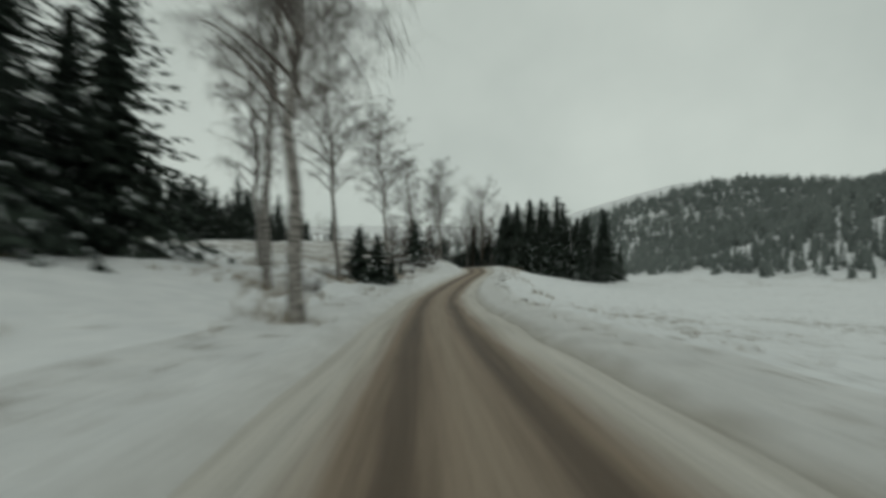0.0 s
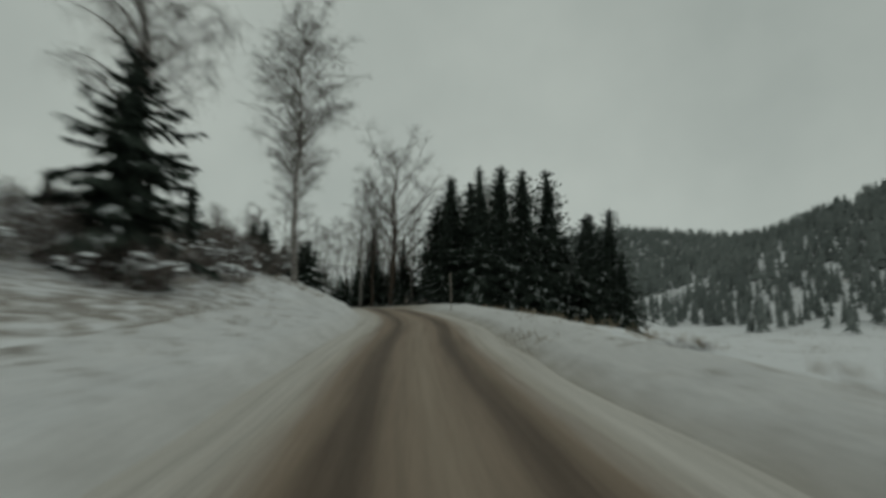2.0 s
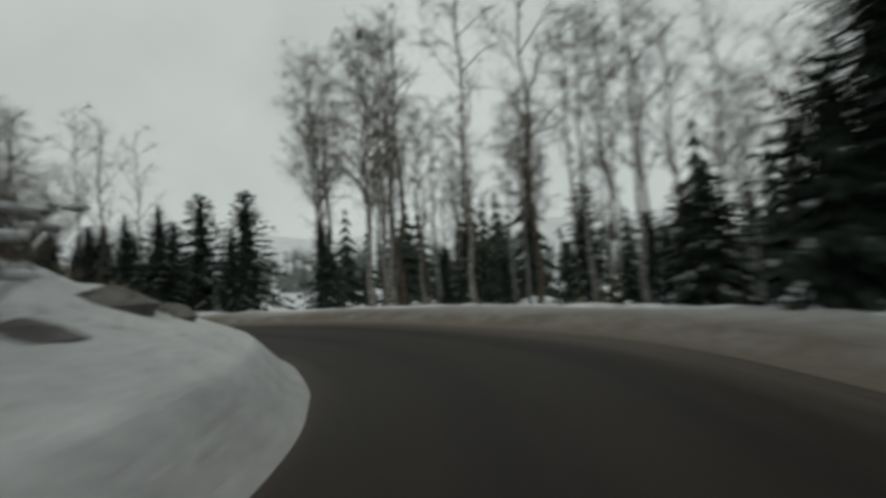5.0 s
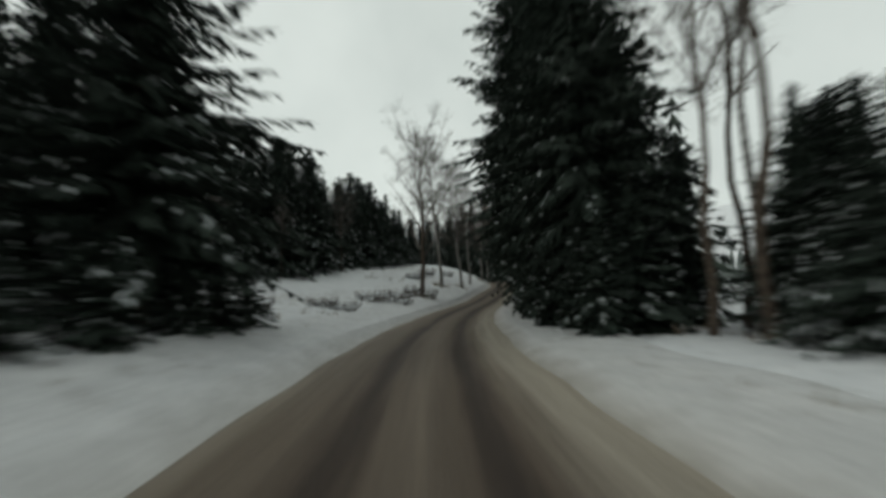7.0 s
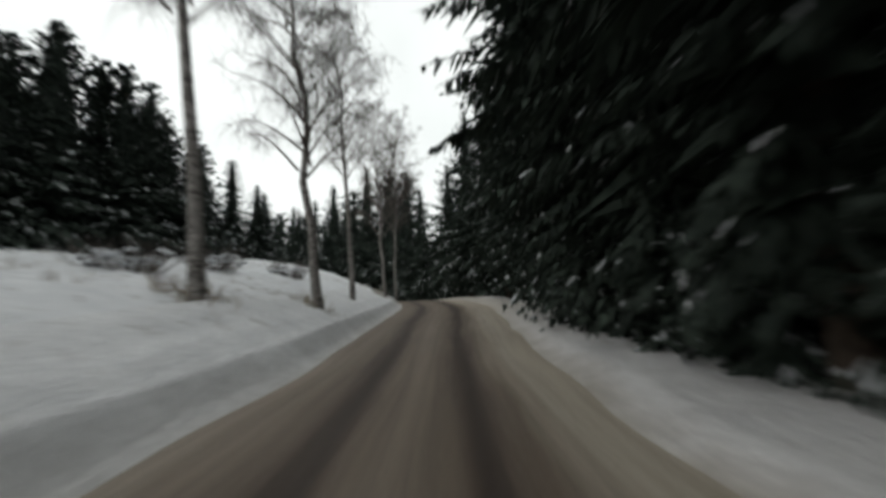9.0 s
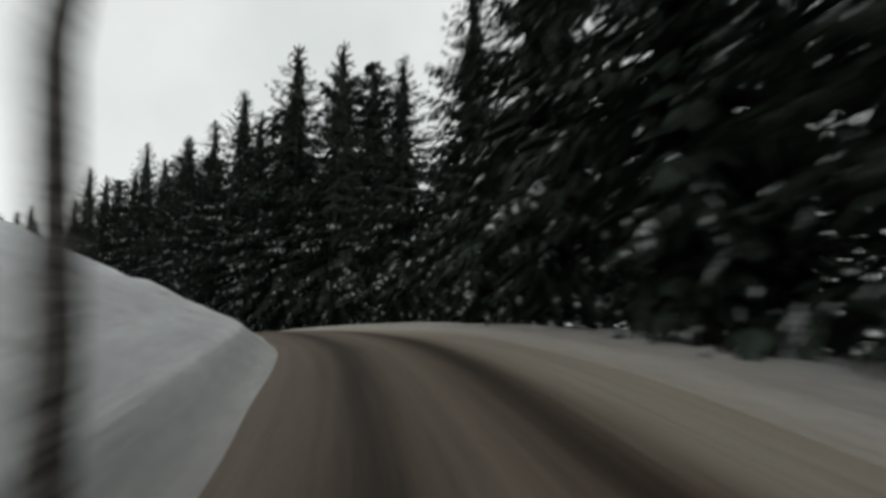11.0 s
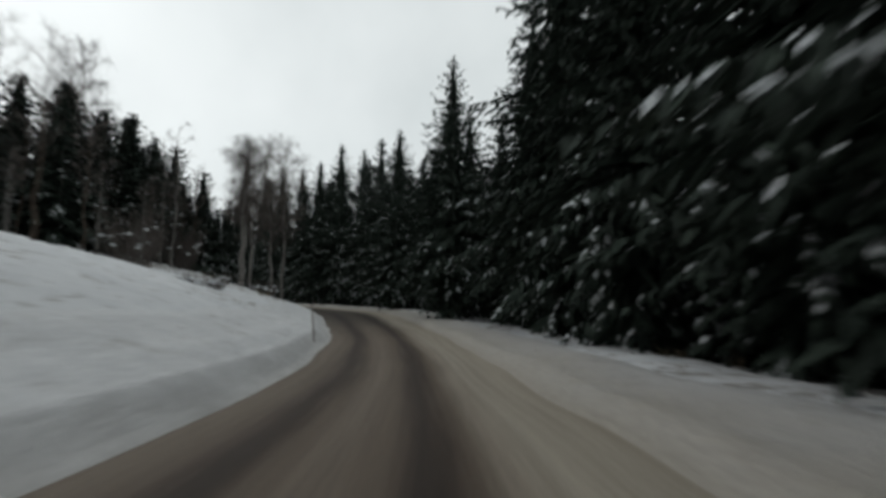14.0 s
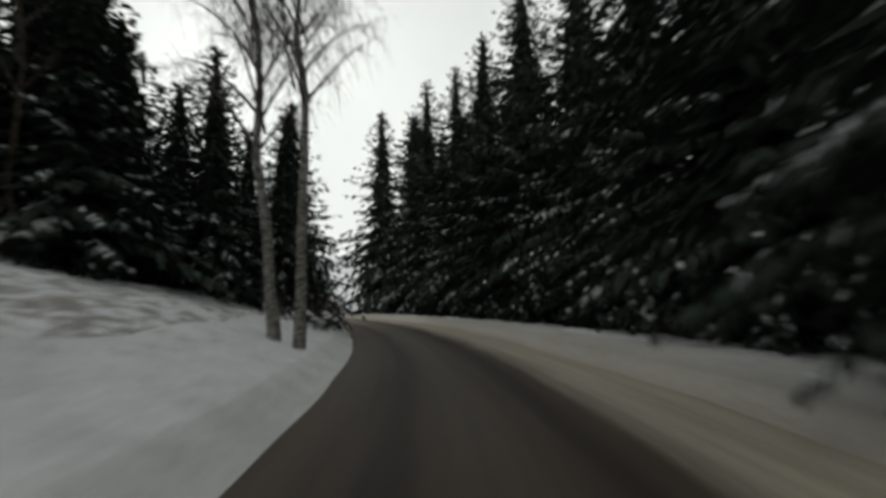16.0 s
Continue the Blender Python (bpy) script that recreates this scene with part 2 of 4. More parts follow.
    grit = ramp(n, links, fine, [(0.35, (0.85, 0.85, 0.85)), (0.65, (1.05, 1.05, 1.05))])
    links.new(mix(n, links, 1.0, col, grit, "MULTIPLY"), b.inputs["Base Color"])
    bump(n, links, b, math_node(n, links, "ADD", mid, math_node(n, links, "MULTIPLY", fine, 0.35)), 0.85, 0.12)
    return m


def simple(name, low, high, scale, rough=0.9, strength=0.3, per_piece=0.0):
    m, n, links, b = material(name, rough)
    f = noise_node(n, links, scale, 7)
    col = ramp(n, links, f, [(0.3, low), (0.7, high)])
    if per_piece:
        info = n.new("ShaderNodeNewGeometry")
        tone = math_node(n, links, "ADD", math_node(n, links, "MULTIPLY", info.outputs["Random Per Island"], per_piece), 1 - per_piece / 2)
        col = mix(n, links, 1.0, col, tone, "MULTIPLY")
    links.new(col, b.inputs["Base Color"])
    bump(n, links, b, f, strength, 0.03)
    return m


def birch_bark():
    m, n, links, b = material("birch_bark", 0.85)
    c = n.new("ShaderNodeTexCoord")
    g = n.new("ShaderNodeMapping")
    g.inputs["Scale"].default_value = (1.5, 1.5, 5.0)
    links.new(c.outputs["Object"], g.inputs["Vector"])
    f = noise_node(n, links, 2.5, 9, g.outputs[0], 0.75)
    col = ramp(n, links, f, [(0.40, (0.045, 0.04, 0.036)), (0.54, (0.24, 0.225, 0.21)), (0.75, (0.40, 0.385, 0.365))])
    links.new(col, b.inputs["Base Color"])
    bump(n, links, b, f, 0.5, 0.03)
    return m


M_SNOW_GROUND, M_ROAD, M_VERGE = snow_ground_material(), road_material(), verge_material()
M_NEEDLES = simple("spruce_needles", (0.013, 0.020, 0.016), (0.042, 0.056, 0.044), 3.0, 0.85, 0.2, 0.7)
M_SNOW = simple("fresh_snow", (0.66, 0.69, 0.72), (0.80, 0.82, 0.84), 6.0, 0.8, 0.3)
M_DUSTED = simple("snow_dusted_needles", (0.10, 0.115, 0.11), (0.66, 0.68, 0.70), 9.0, 0.85, 0.3, 0.6)
M_BARK = simple("spruce_bark", (0.035, 0.027, 0.021), (0.11, 0.085, 0.066), 7.0, 0.95, 0.6)
M_BIRCH = birch_bark()
M_TWIG = simple("bare_twigs", (0.060, 0.050, 0.044), (0.16, 0.14, 0.128), 2.0, 0.9, 0.1, 0.5)
# far needles lightened to grey-green: the haze of distance is painted into the colour
M_FAR_HAZED = simple("haze_tinted_conifers", (0.10, 0.115, 0.11), (0.19, 0.21, 0.20), 0.02, 0.95, 0.1, 0.3)
M_WOODS = simple("dark_conifers", (0.014, 0.022, 0.016), (0.05, 0.062, 0.05), 0.3, 0.9, 0.1, 0.6)
M_STONE = simple("grey_stone", (0.08, 0.075, 0.07), (0.24, 0.23, 0.22), 5.0, 0.9, 0.7)
M_POLE = simple("weathered_wood", (0.16, 0.14, 0.12), (0.32, 0.29, 0.26), 12.0, 0.85, 0.4)
M_GRASS = simple("withered_grass", (0.14, 0.11, 0.075), (0.30, 0.25, 0.18), 3.0, 0.95, 0.1, 0.5)
M_TAPE = simple("plastic_tape", (0.30, 0.22, 0.20), (0.45, 0.38, 0.36), 30.0, 0.5, 0.1)


# ---------------------------------------------------------------- mesh helpers
def mesh_object(name, verts, faces, mat, parent=None, smooth=False):
    me = bpy.data.meshes.new(name)
    me.from_pydata(verts.tolist() if isinstance(verts, np.ndarray) else verts, [], faces.tolist() if isinstance(faces, np.ndarray) else faces)
    me.materials.append(mat)
    if smooth:
        me.shade_smooth()
    ob = new(name, me)
    if parent is not None:
        ob.parent = parent
    return ob


class Build:
    """Collects vertices and faces of one mesh."""

    def __init__(self):
        self.v, self.f = [], []

    def kite(self, p, along, side, length, width, sag=0.0):
        """A small pointed spray from p."""
        i = len(self.v)
        tip = p + along * length
        mid = p + along * (length * 0.45)
        mid[2] += sag * 0.3
        tip[2] -= sag
        self.v += [p, mid + side * width, tip, mid - side * width]
        self.f += [(i, i + 1, i + 2), (i, i + 2, i + 3)]

    def tube(self, pts, radii, sides):
        i0 = len(self.v)
        pts = [np.asarray(p, float) for p in pts]
        for k, (p, r) in enumerate(zip(pts, radii)):
            d = pts[min(k + 1, len(pts) - 1)] - pts[max(k - 1, 0)]
            d /= np.linalg.norm(d) + 1e-9
            ref = np.array([0, 0, 1.0]) if abs(d[2]) < 0.85 else np.array([1.0, 0, 0])
            a = np.cross(d, ref)
            a /= np.linalg.norm(a)
            b = np.cross(d, a)
            for j in range(sides):
                w = 2 * math.pi * j / sides
                self.v.append(p + r * (math.cos(w) * a + math.sin(w) * b))
        for k in range(len(pts) - 1):
            for j in range(sides):
                q = i0 + k * sides
                self.f.append((q + j, q + (j + 1) % sides, q + sides + (j + 1) % sides, q + sides + j))

    def lump(self, p, r, flat, rng, sides=7):
        """A rough low boulder or snow clod."""
        i0 = len(self.v)
        for ring, (h, s) in enumerate(((-0.35, 0.8), (0.2, 1.0), (0.7, 0.65))):
            for j in range(sides):
                w = 2 * math.pi * (j + 0.3 * ring) / sides
                q = r * s * rng.uniform(0.75, 1.2)
                self.v.append(np.array(p) + (q * math.cos(w), q * math.sin(w), r * flat * h * rng.uniform(0.8, 1.2)))
        self.v.append(np.array(p) + (0, 0, r * flat))
        for k in range(2):
            for j in range(sides):
                q = i0 + k * sides
                self.f.append((q + j, q + (j + 1) % sides, q + sides + (j + 1) % sides, q + sides + j))
        for j in range(sides):
            self.f.append((i0 + 2 * sides + j, i0 + 2 * sides + (j + 1) % sides, i0 + 3 * sides))

    def put(self, name, mat, parent=None, smooth=False):
        return mesh_object(name, [tuple(map(float, v)) for v in self.v], self.f, mat, parent, smooth)


# ---------------------------------------------------------------- the road's line
ROAD = [
    (1.0, -40.0, 0.01), (0.45, 0.0, 0.01), (0.2, 14.8, -0.04), (0.45, 28.9, 0.03),
    (1.6, 42.6, 0.28), (3.0, 53.9, 0.69), (4.75, 64.3, 1.23), (6.5, 73.1, 1.85),
    (6.95, 81.8, 2.38), (7.1, 89.4, 2.67), (6.2, 96.2, 2.75), (4.7, 102.6, 2.78),
    (2.3, 108.9, 2.83), (-3.4, 113.6, 2.88), (-12.4, 115.7, 2.93), (-22.4, 116.3, 2.96), (-33.1, 117.7, 2.91),
    (-50.75, 121.7, 2.86), (-65.3, 126.8, 3.17), (-71.8, 129.3, 3.52), (-86.95, 134.9, 4.55),
    (-96.6, 136.7, 5.05), (-106.67, 135.51, 4.75), (-116.42, 131.61, 3.83), (-125.85, 127.56, 3.80), (-134.65, 124.10, 3.64),
    (-142.69, 120.95, 3.43), (-157.53, 113.01, 3.25), (-164.23, 108.23, 3.35), (-170.29, 103.24, 3.57),
    (-178.12, 94.26, 3.62), (-184.68, 84.15, 3.67), (-189.71, 73.24, 3.72), (-193.26, 61.84, 3.77),
    (-195.12, 49.96, 3.82),
]


def spline(points, step=1.0):
    p = np.array(points, float)
    t = np.r_[0, np.cumsum(np.linalg.norm(np.diff(p[:, :2], axis=0), axis=1))]
    m = np.gradient(p, t, axis=0)
    s = np.arange(0, t[-1], step)
    k = np.clip(np.searchsorted(t, s, side="right") - 1, 0, len(t) - 2)
    h = (t[k + 1] - t[k])[:, None]
    u = ((s - t[k]) / h[:, 0])[:, None]
    out = (2 * u**3 - 3 * u**2 + 1) * p[k] + (u**3 - 2 * u**2 + u) * h * m[k]
    return out + (-2 * u**3 + 3 * u**2) * p[k + 1] + (u**3 - u**2) * h * m[k + 1]


LINE = spline(ROAD, 0.5)
S0 = -40.0
ARC = np.r_[0, np.cumsum(np.linalg.norm(np.diff(LINE[:, :2], axis=0), axis=1))] + S0
# stations along the road, counted on the inside of the bends
STEP = np.interp(ARC, (S0, 98.0, 136.7, 188.2, 234.8, 400.0), (S0, 98.0, 134.2, 185.2, 232.3, 397.5))
DIR = np.gradient(LINE[:, :2], axis=0)
DIR /= np.linalg.norm(DIR, axis=1)[:, None]
NORMAL = np.c_[DIR[:, 1], -DIR[:, 0]]  # to the right

# heights beside the road, above its surface, at these distances from its middle
SIDE = np.array([2.4, 4.0, 6.5, 10.0, 20.0, 45.0])
STATIONS = np.array([-40, 28, 58, 84, 98, 113, 134, 157, 183, 229, 255, 285, 355.0])
# half the road's width along it
HALF_WIDTH = ((-40, 1.5), (20, 1.5), (48, 1.75), (76, 1.75), (84, 1.85), (93, 1.9), (108, 2.15), (118, 2.0), (134, 1.5), (180, 1.55), (190, 1.9), (231, 1.8), (255, 1.9), (262, 1.8), (269, 1.42), (281, 1.6), (290, 1.85), (355, 1.85))
LEFT = np.array([
    (0.10, 0.25, 0.6, 1.4, 2.2, 3.0), (0.08, 0.18, 0.55, 1.5, 2.8, 4.0), (0.14, 0.35, 0.8, 1.5, 3.9, 6.0), (0.20, 0.75, 1.7, 3.0, 5.5, 7.7),
    (0.30, 1.15, 2.6, 4.2, 6.7, 8.0), (0.26, 0.95, 2.1, 3.3, 4.9, 5.2), (0.12, 0.5, 1.1, 1.8, 2.6, 3.4), (0.10, 0.4, 0.8, 1.2, 2.2, 5.0),
    (0.15, 0.95, 1.75, 2.2, 3.1, 6.5), (0.12, 0.75, 2.15, 3.55, 4.8, 9.0), (0.12, 0.78, 2.05, 3.4, 5.3, 10.0), (0.12, 0.62, 1.5, 2.4, 4.5, 9.5),
    (0.15, 0.7, 1.4, 2.2, 4.5, 9.5)])
RIGHT = np.array([
    (0.10, 0.1, -0.3, -1.0, -1.8, -2.8), (0.12, 0.2, -0.2, -0.9, -1.9, -3.2), (0.15, 0.45, 0.2, -0.9, -2.6, -4.4), (0.15, 0.45, 0.1, -1.0, -3.0, -5.0),
    (0.15, 0.35, 0.2, -0.5, -1.8, -3.6), (0.15, 0.35, 0.3, -0.2, -1.0, -2.0), (0.12, 0.2, 0.2, 0.0, -0.4, -1.0), (0.10, 0.15, 0.1, -0.2, -0.8, -2.0),
    (0.12, 0.2, 0.1, -0.2, -0.8, -2.0), (0.12, 0.2, 0.1, -0.3, -1.0, -2.0), (0.12, 0.2, 0.1, -0.3, -1.0, -2.0), (0.12, 0.2, 0.1, -0.3, -1.0, -2.0),
    (0.12, 0.2, 0.1, -0.3, -1.0, -2.0)])


def smooth(a, b, x):
    t = np.clip((x - a) / (b - a), 0, 1)
    return t * t * (3 - 2 * t)


def half_width(s):
    return np.interp(s, [a for a, _ in HALF_WIDTH], [w for _, w in HALF_WIDTH])


def side_height(s, d):
    """Height above the road beside it; d to the right, arrays."""
    out = np.zeros_like(d)
    d = d - np.sign(d) * (half_width(s) - 2.0) * np.clip(np.abs(d) / 2.0, 0, 1)
    for table, here in ((LEFT, d < 0), (RIGHT, d >= 0)):
        cols = np.stack([np.interp(s[here], STATIONS, table[:, k]) for k in range(len(SIDE))], 1)
        a = np.abs(d[here])
        k = np.clip(np.searchsorted(SIDE, a) - 1, 0, len(SIDE) - 2)
        u = np.clip((a - SIDE[k]) / (SIDE[k + 1] - SIDE[k]), 0, 1)
        r = np.arange(len(a))
        out[here] = cols[r, k] * (1 - u) + cols[r, k + 1] * u
        out[here] = np.where(a < SIDE[0], 0.0, out[here])
    return out


def nearest(x, y):
    """Index of the nearest place of the road's line, and the signed distance to it."""
    idx, dist = np.zeros(len(x), int), np.full(len(x), 1e9)
    coarse = LINE[::4, :2]
    for a in range(0, len(x), 20000):
        b = slice(a, a + 20000)
        d = (x[b, None] - coarse[:, 0]) ** 2 + (y[b, None] - coarse[:, 1]) ** 2
        idx[b] = d.argmin(1) * 4
    best = np.full(len(x), 1e18)
    keep = idx.copy()
    for o in range(-4, 5):
        j = np.clip(idx + o, 0, len(LINE) - 1)
        d = (x - LINE[j, 0]) ** 2 + (y - LINE[j, 1]) ** 2
        better = d < best
        best[better], keep[better] = d[better], j[better]
    side = (x - LINE[keep, 0]) * NORMAL[keep, 0] + (y - LINE[keep, 1]) * NORMAL[keep, 1]
    return keep, np.where(side < 0, -1, 1) * np.sqrt(best)


def rolling(x, y):
    """Gentle unevenness of the land."""
    return 0.5 * np.sin(x * 0.11 + 1.3) * np.sin(y * 0.09) + 0.28 * np.sin(x * 0.31 + y * 0.23) * np.sin(y * 0.27 - x * 0.12)


def axis_steps(lo, hi, fine):
    inner = np.arange(lo, hi + fine / 2, fine)
    out = fine * 1.22 ** np.arange(1, 60)
    out = np.cumsum(out)
    out = out[out < 2600]
    return np.r_[lo - out[::-1], inner, hi + out]


GX, GY = axis_steps(-215.0, 45.0, 0.85), axis_steps(-25.0, 165.0, 0.85)


def blur(a, n):
    for _ in range(2):
        for ax in (0, 1):
            pad = [(0, 0), (0, 0)]
            pad[ax] = (n, n)
            c = np.cumsum(np.pad(a, pad, mode="edge"), axis=ax)
            c = np.concatenate([np.zeros_like(np.take(c, [0], axis=ax)), c], axis=ax)
            w = 2 * n + 1
            a = (np.take(c, np.arange(w, c.shape[ax]), axis=ax) - np.take(c, np.arange(0, c.shape[ax] - w), axis=ax)) / w
    return a


def land():
    xx, yy = np.meshgrid(GX, GY, indexing="ij")
    x, y = xx.ravel(), yy.ravel()
    k, d = nearest(x, y)
    z = LINE[k, 2] + side_height(STEP[k], d)
    away = np.abs(d)
    z = z.reshape(xx.shape)
    away = away.reshape(xx.shape)
    w = smooth(7, 16, away)
    z = z * (1 - w) + blur(z, 6) * w
    w = smooth(16, 40, away)
    z = z * (1 - w) + blur(z, 18) * w
    z += rolling(xx, yy) * smooth(5, 14, away) * 0.7
    rough = np.sin(xx * 1.9 + np.sin(yy * 1.3)) * np.sin(yy * 2.1 + np.sin(xx * 0.9))
    z += 0.07 * rough * smooth(3.0, 6, away)
    # the valley's far slope and the hills round the place
    hills = 100 * smooth(78, 420, xx) * (1.45 - 0.75 * smooth(60, 420, yy))
    hills += 75 * smooth(300, 800, yy) + 60 * smooth(-320, -800, xx) + 40 * smooth(-200, -700, yy)
    z += hills * smooth(30, 75, away)
    beyond = away - half_width(STEP[k]).reshape(xx.shape)
    under = 0.12 * (1 - smooth(2.3, 3.2, beyond)) + 0.45 * (1 - smooth(0.4, 1.6, beyond))
    return z - under


LAND = land()


def ground_z(x, y):
    i = int(np.clip(np.searchsorted(GX, x) - 1, 0, len(GX) - 2))
    j = int(np.clip(np.searchsorted(GY, y) - 1, 0, len(GY) - 2))
    u, v = (x - GX[i]) / (GX[i + 1] - GX[i]), (y - GY[j]) / (GY[j + 1] - GY[j])
    return float((LAND[i, j] * (1 - u) + LAND[i + 1, j] * u) * (1 - v) + (LAND[i, j + 1] * (1 - u) + LAND[i + 1, j + 1] * u) * v)


def beside(s, d):
    """The place d metres to the right of the road's middle, s metres along it."""
    k = int(np.clip(np.searchsorted(STEP, s), 0, len(STEP) - 1))
    return float(LINE[k, 0] + NORMAL[k, 0] * d), float(LINE[k, 1] + NORMAL[k, 1] * d)


def along(x, y):
    k, d = nearest(np.array([x]), np.array([y]))
    return float(STEP[k[0]]), float(d[0])


def build_ground():
    nx, ny = len(GX), len(GY)
    xx, yy = np.meshgrid(GX, GY, indexing="ij")
    v = np.stack([xx.ravel(), yy.ravel(), LAND.ravel()], 1)
    i, j = np.meshgrid(np.arange(nx - 1), np.arange(ny - 1), indexing="ij")
    q = (i * ny + j).ravel()
    ob = mesh_object("ground", v, np.stack([q, q + ny, q + ny + 1, q + 1], 1), M_SNOW_GROUND, smooth=True)
    tagged(ob, "thin snow over withered meadow and banks", "ground", kind="structure")


def strip(name, columns, mat, label, lift=None):
    """A ribbon along the road; columns are distances to the right of its middle, lift(s, d) gives its height above the road."""
    k = np.arange(0, len(LINE))
    d = np.array(columns, float)
    s = STEP[k]
    ss, dd = np.repeat(s, len(d)), np.tile(d, len(k))
    jig = np.array([noise.noise((a * 0.35, b * 0.5, 3.0)) for a, b in zip(ss, dd)])
    wide = half_width(ss) - 2.0
    wob = dd + np.sign(dd) * wide * np.clip(np.abs(dd) / 2.0, 0, 1) + 0.16 * jig * smooth(1.7, 2.6, np.abs(dd))
    x = np.repeat(LINE[k, 0], len(d)) + np.repeat(NORMAL[k, 0], len(d)) * wob
    y = np.repeat(LINE[k, 1], len(d)) + np.repeat(NORMAL[k, 1], len(d)) * wob
    z = np.repeat(LINE[k, 2], len(d)) + lift(ss, dd, jig)
    v = np.stack([x, y, z], 1)
    i, j = np.meshgrid(np.arange(len(k) - 1), np.arange(len(d) - 1), indexing="ij")
    q = (i * len(d) + j).ravel()
    f = np.stack([q, q + 1, q + len(d) + 1, q + len(d)], 1)
    ob = mesh_object(name, v, f, mat, smooth=True)
    uv = ob.data.uv_layers.new(name="road_map")
    flat = np.empty(len(ob.data.loops), np.int32)
    ob.data.loops.foreach_get("vertex_index", flat)
    uv.data.foreach_set("uv", np.stack([dd[flat], ss[flat]], 1).astype(np.float32).ravel())
    return tagged(ob, label, name.split("_")[0], kind="structure")


def build_road():
    def crown(s, d, jig):
        ruts = -0.045 * np.exp(-(((np.abs(d) - 0.85) / 0.26) ** 2))
        return 0.03 - 0.012 * d * d * 0.3 + ruts + 0.02 * jig

    strip("road", np.arange(-2.6, 2.61, 0.2), M_ROAD, "frozen gravel road with brown wheel tracks in dirty snow", crown)

    def bank(sign):
        def lift(s, d, jig):
            a = np.abs(d)
            base = side_height(s, sign * (np.maximum(a, 2.41) + half_width(s) - 2.0))
            ridge = 0.05 * np.exp(-(((a - 2.75) / 0.32) ** 2)) * (0.7 + 0.9 * jig)
            t = smooth(2.3, 3.1, a)
            inner = np.where(a < 2.4, -0.03, 0.0)
            return base * t + ridge + 0.09 * jig * smooth(2.6, 3.6, a) + 0.03 * smooth(2.5, 3.0, a) * (1 - smooth(4.6, 5.6, a)) - 0.32 * smooth(4.7, 5.8, a) + inner
        return lift

    cols = np.r_[np.arange(2.3, 3.0, 0.07), np.arange(3.0, 3.6, 0.2), np.arange(3.6, 5.9, 0.4)]
    strip("verge_right", cols, M_VERGE, "low ridge of ploughed snow along the road", bank(1))
    strip("verge_left", -cols[::-1], M_VERGE, "bank of ploughed snow along the road", bank(-1))


build_ground()
build_road()


# ---------------------------------------------------------------- trees
def unit(v):
    return v / (np.linalg.norm(v) + 1e-9)


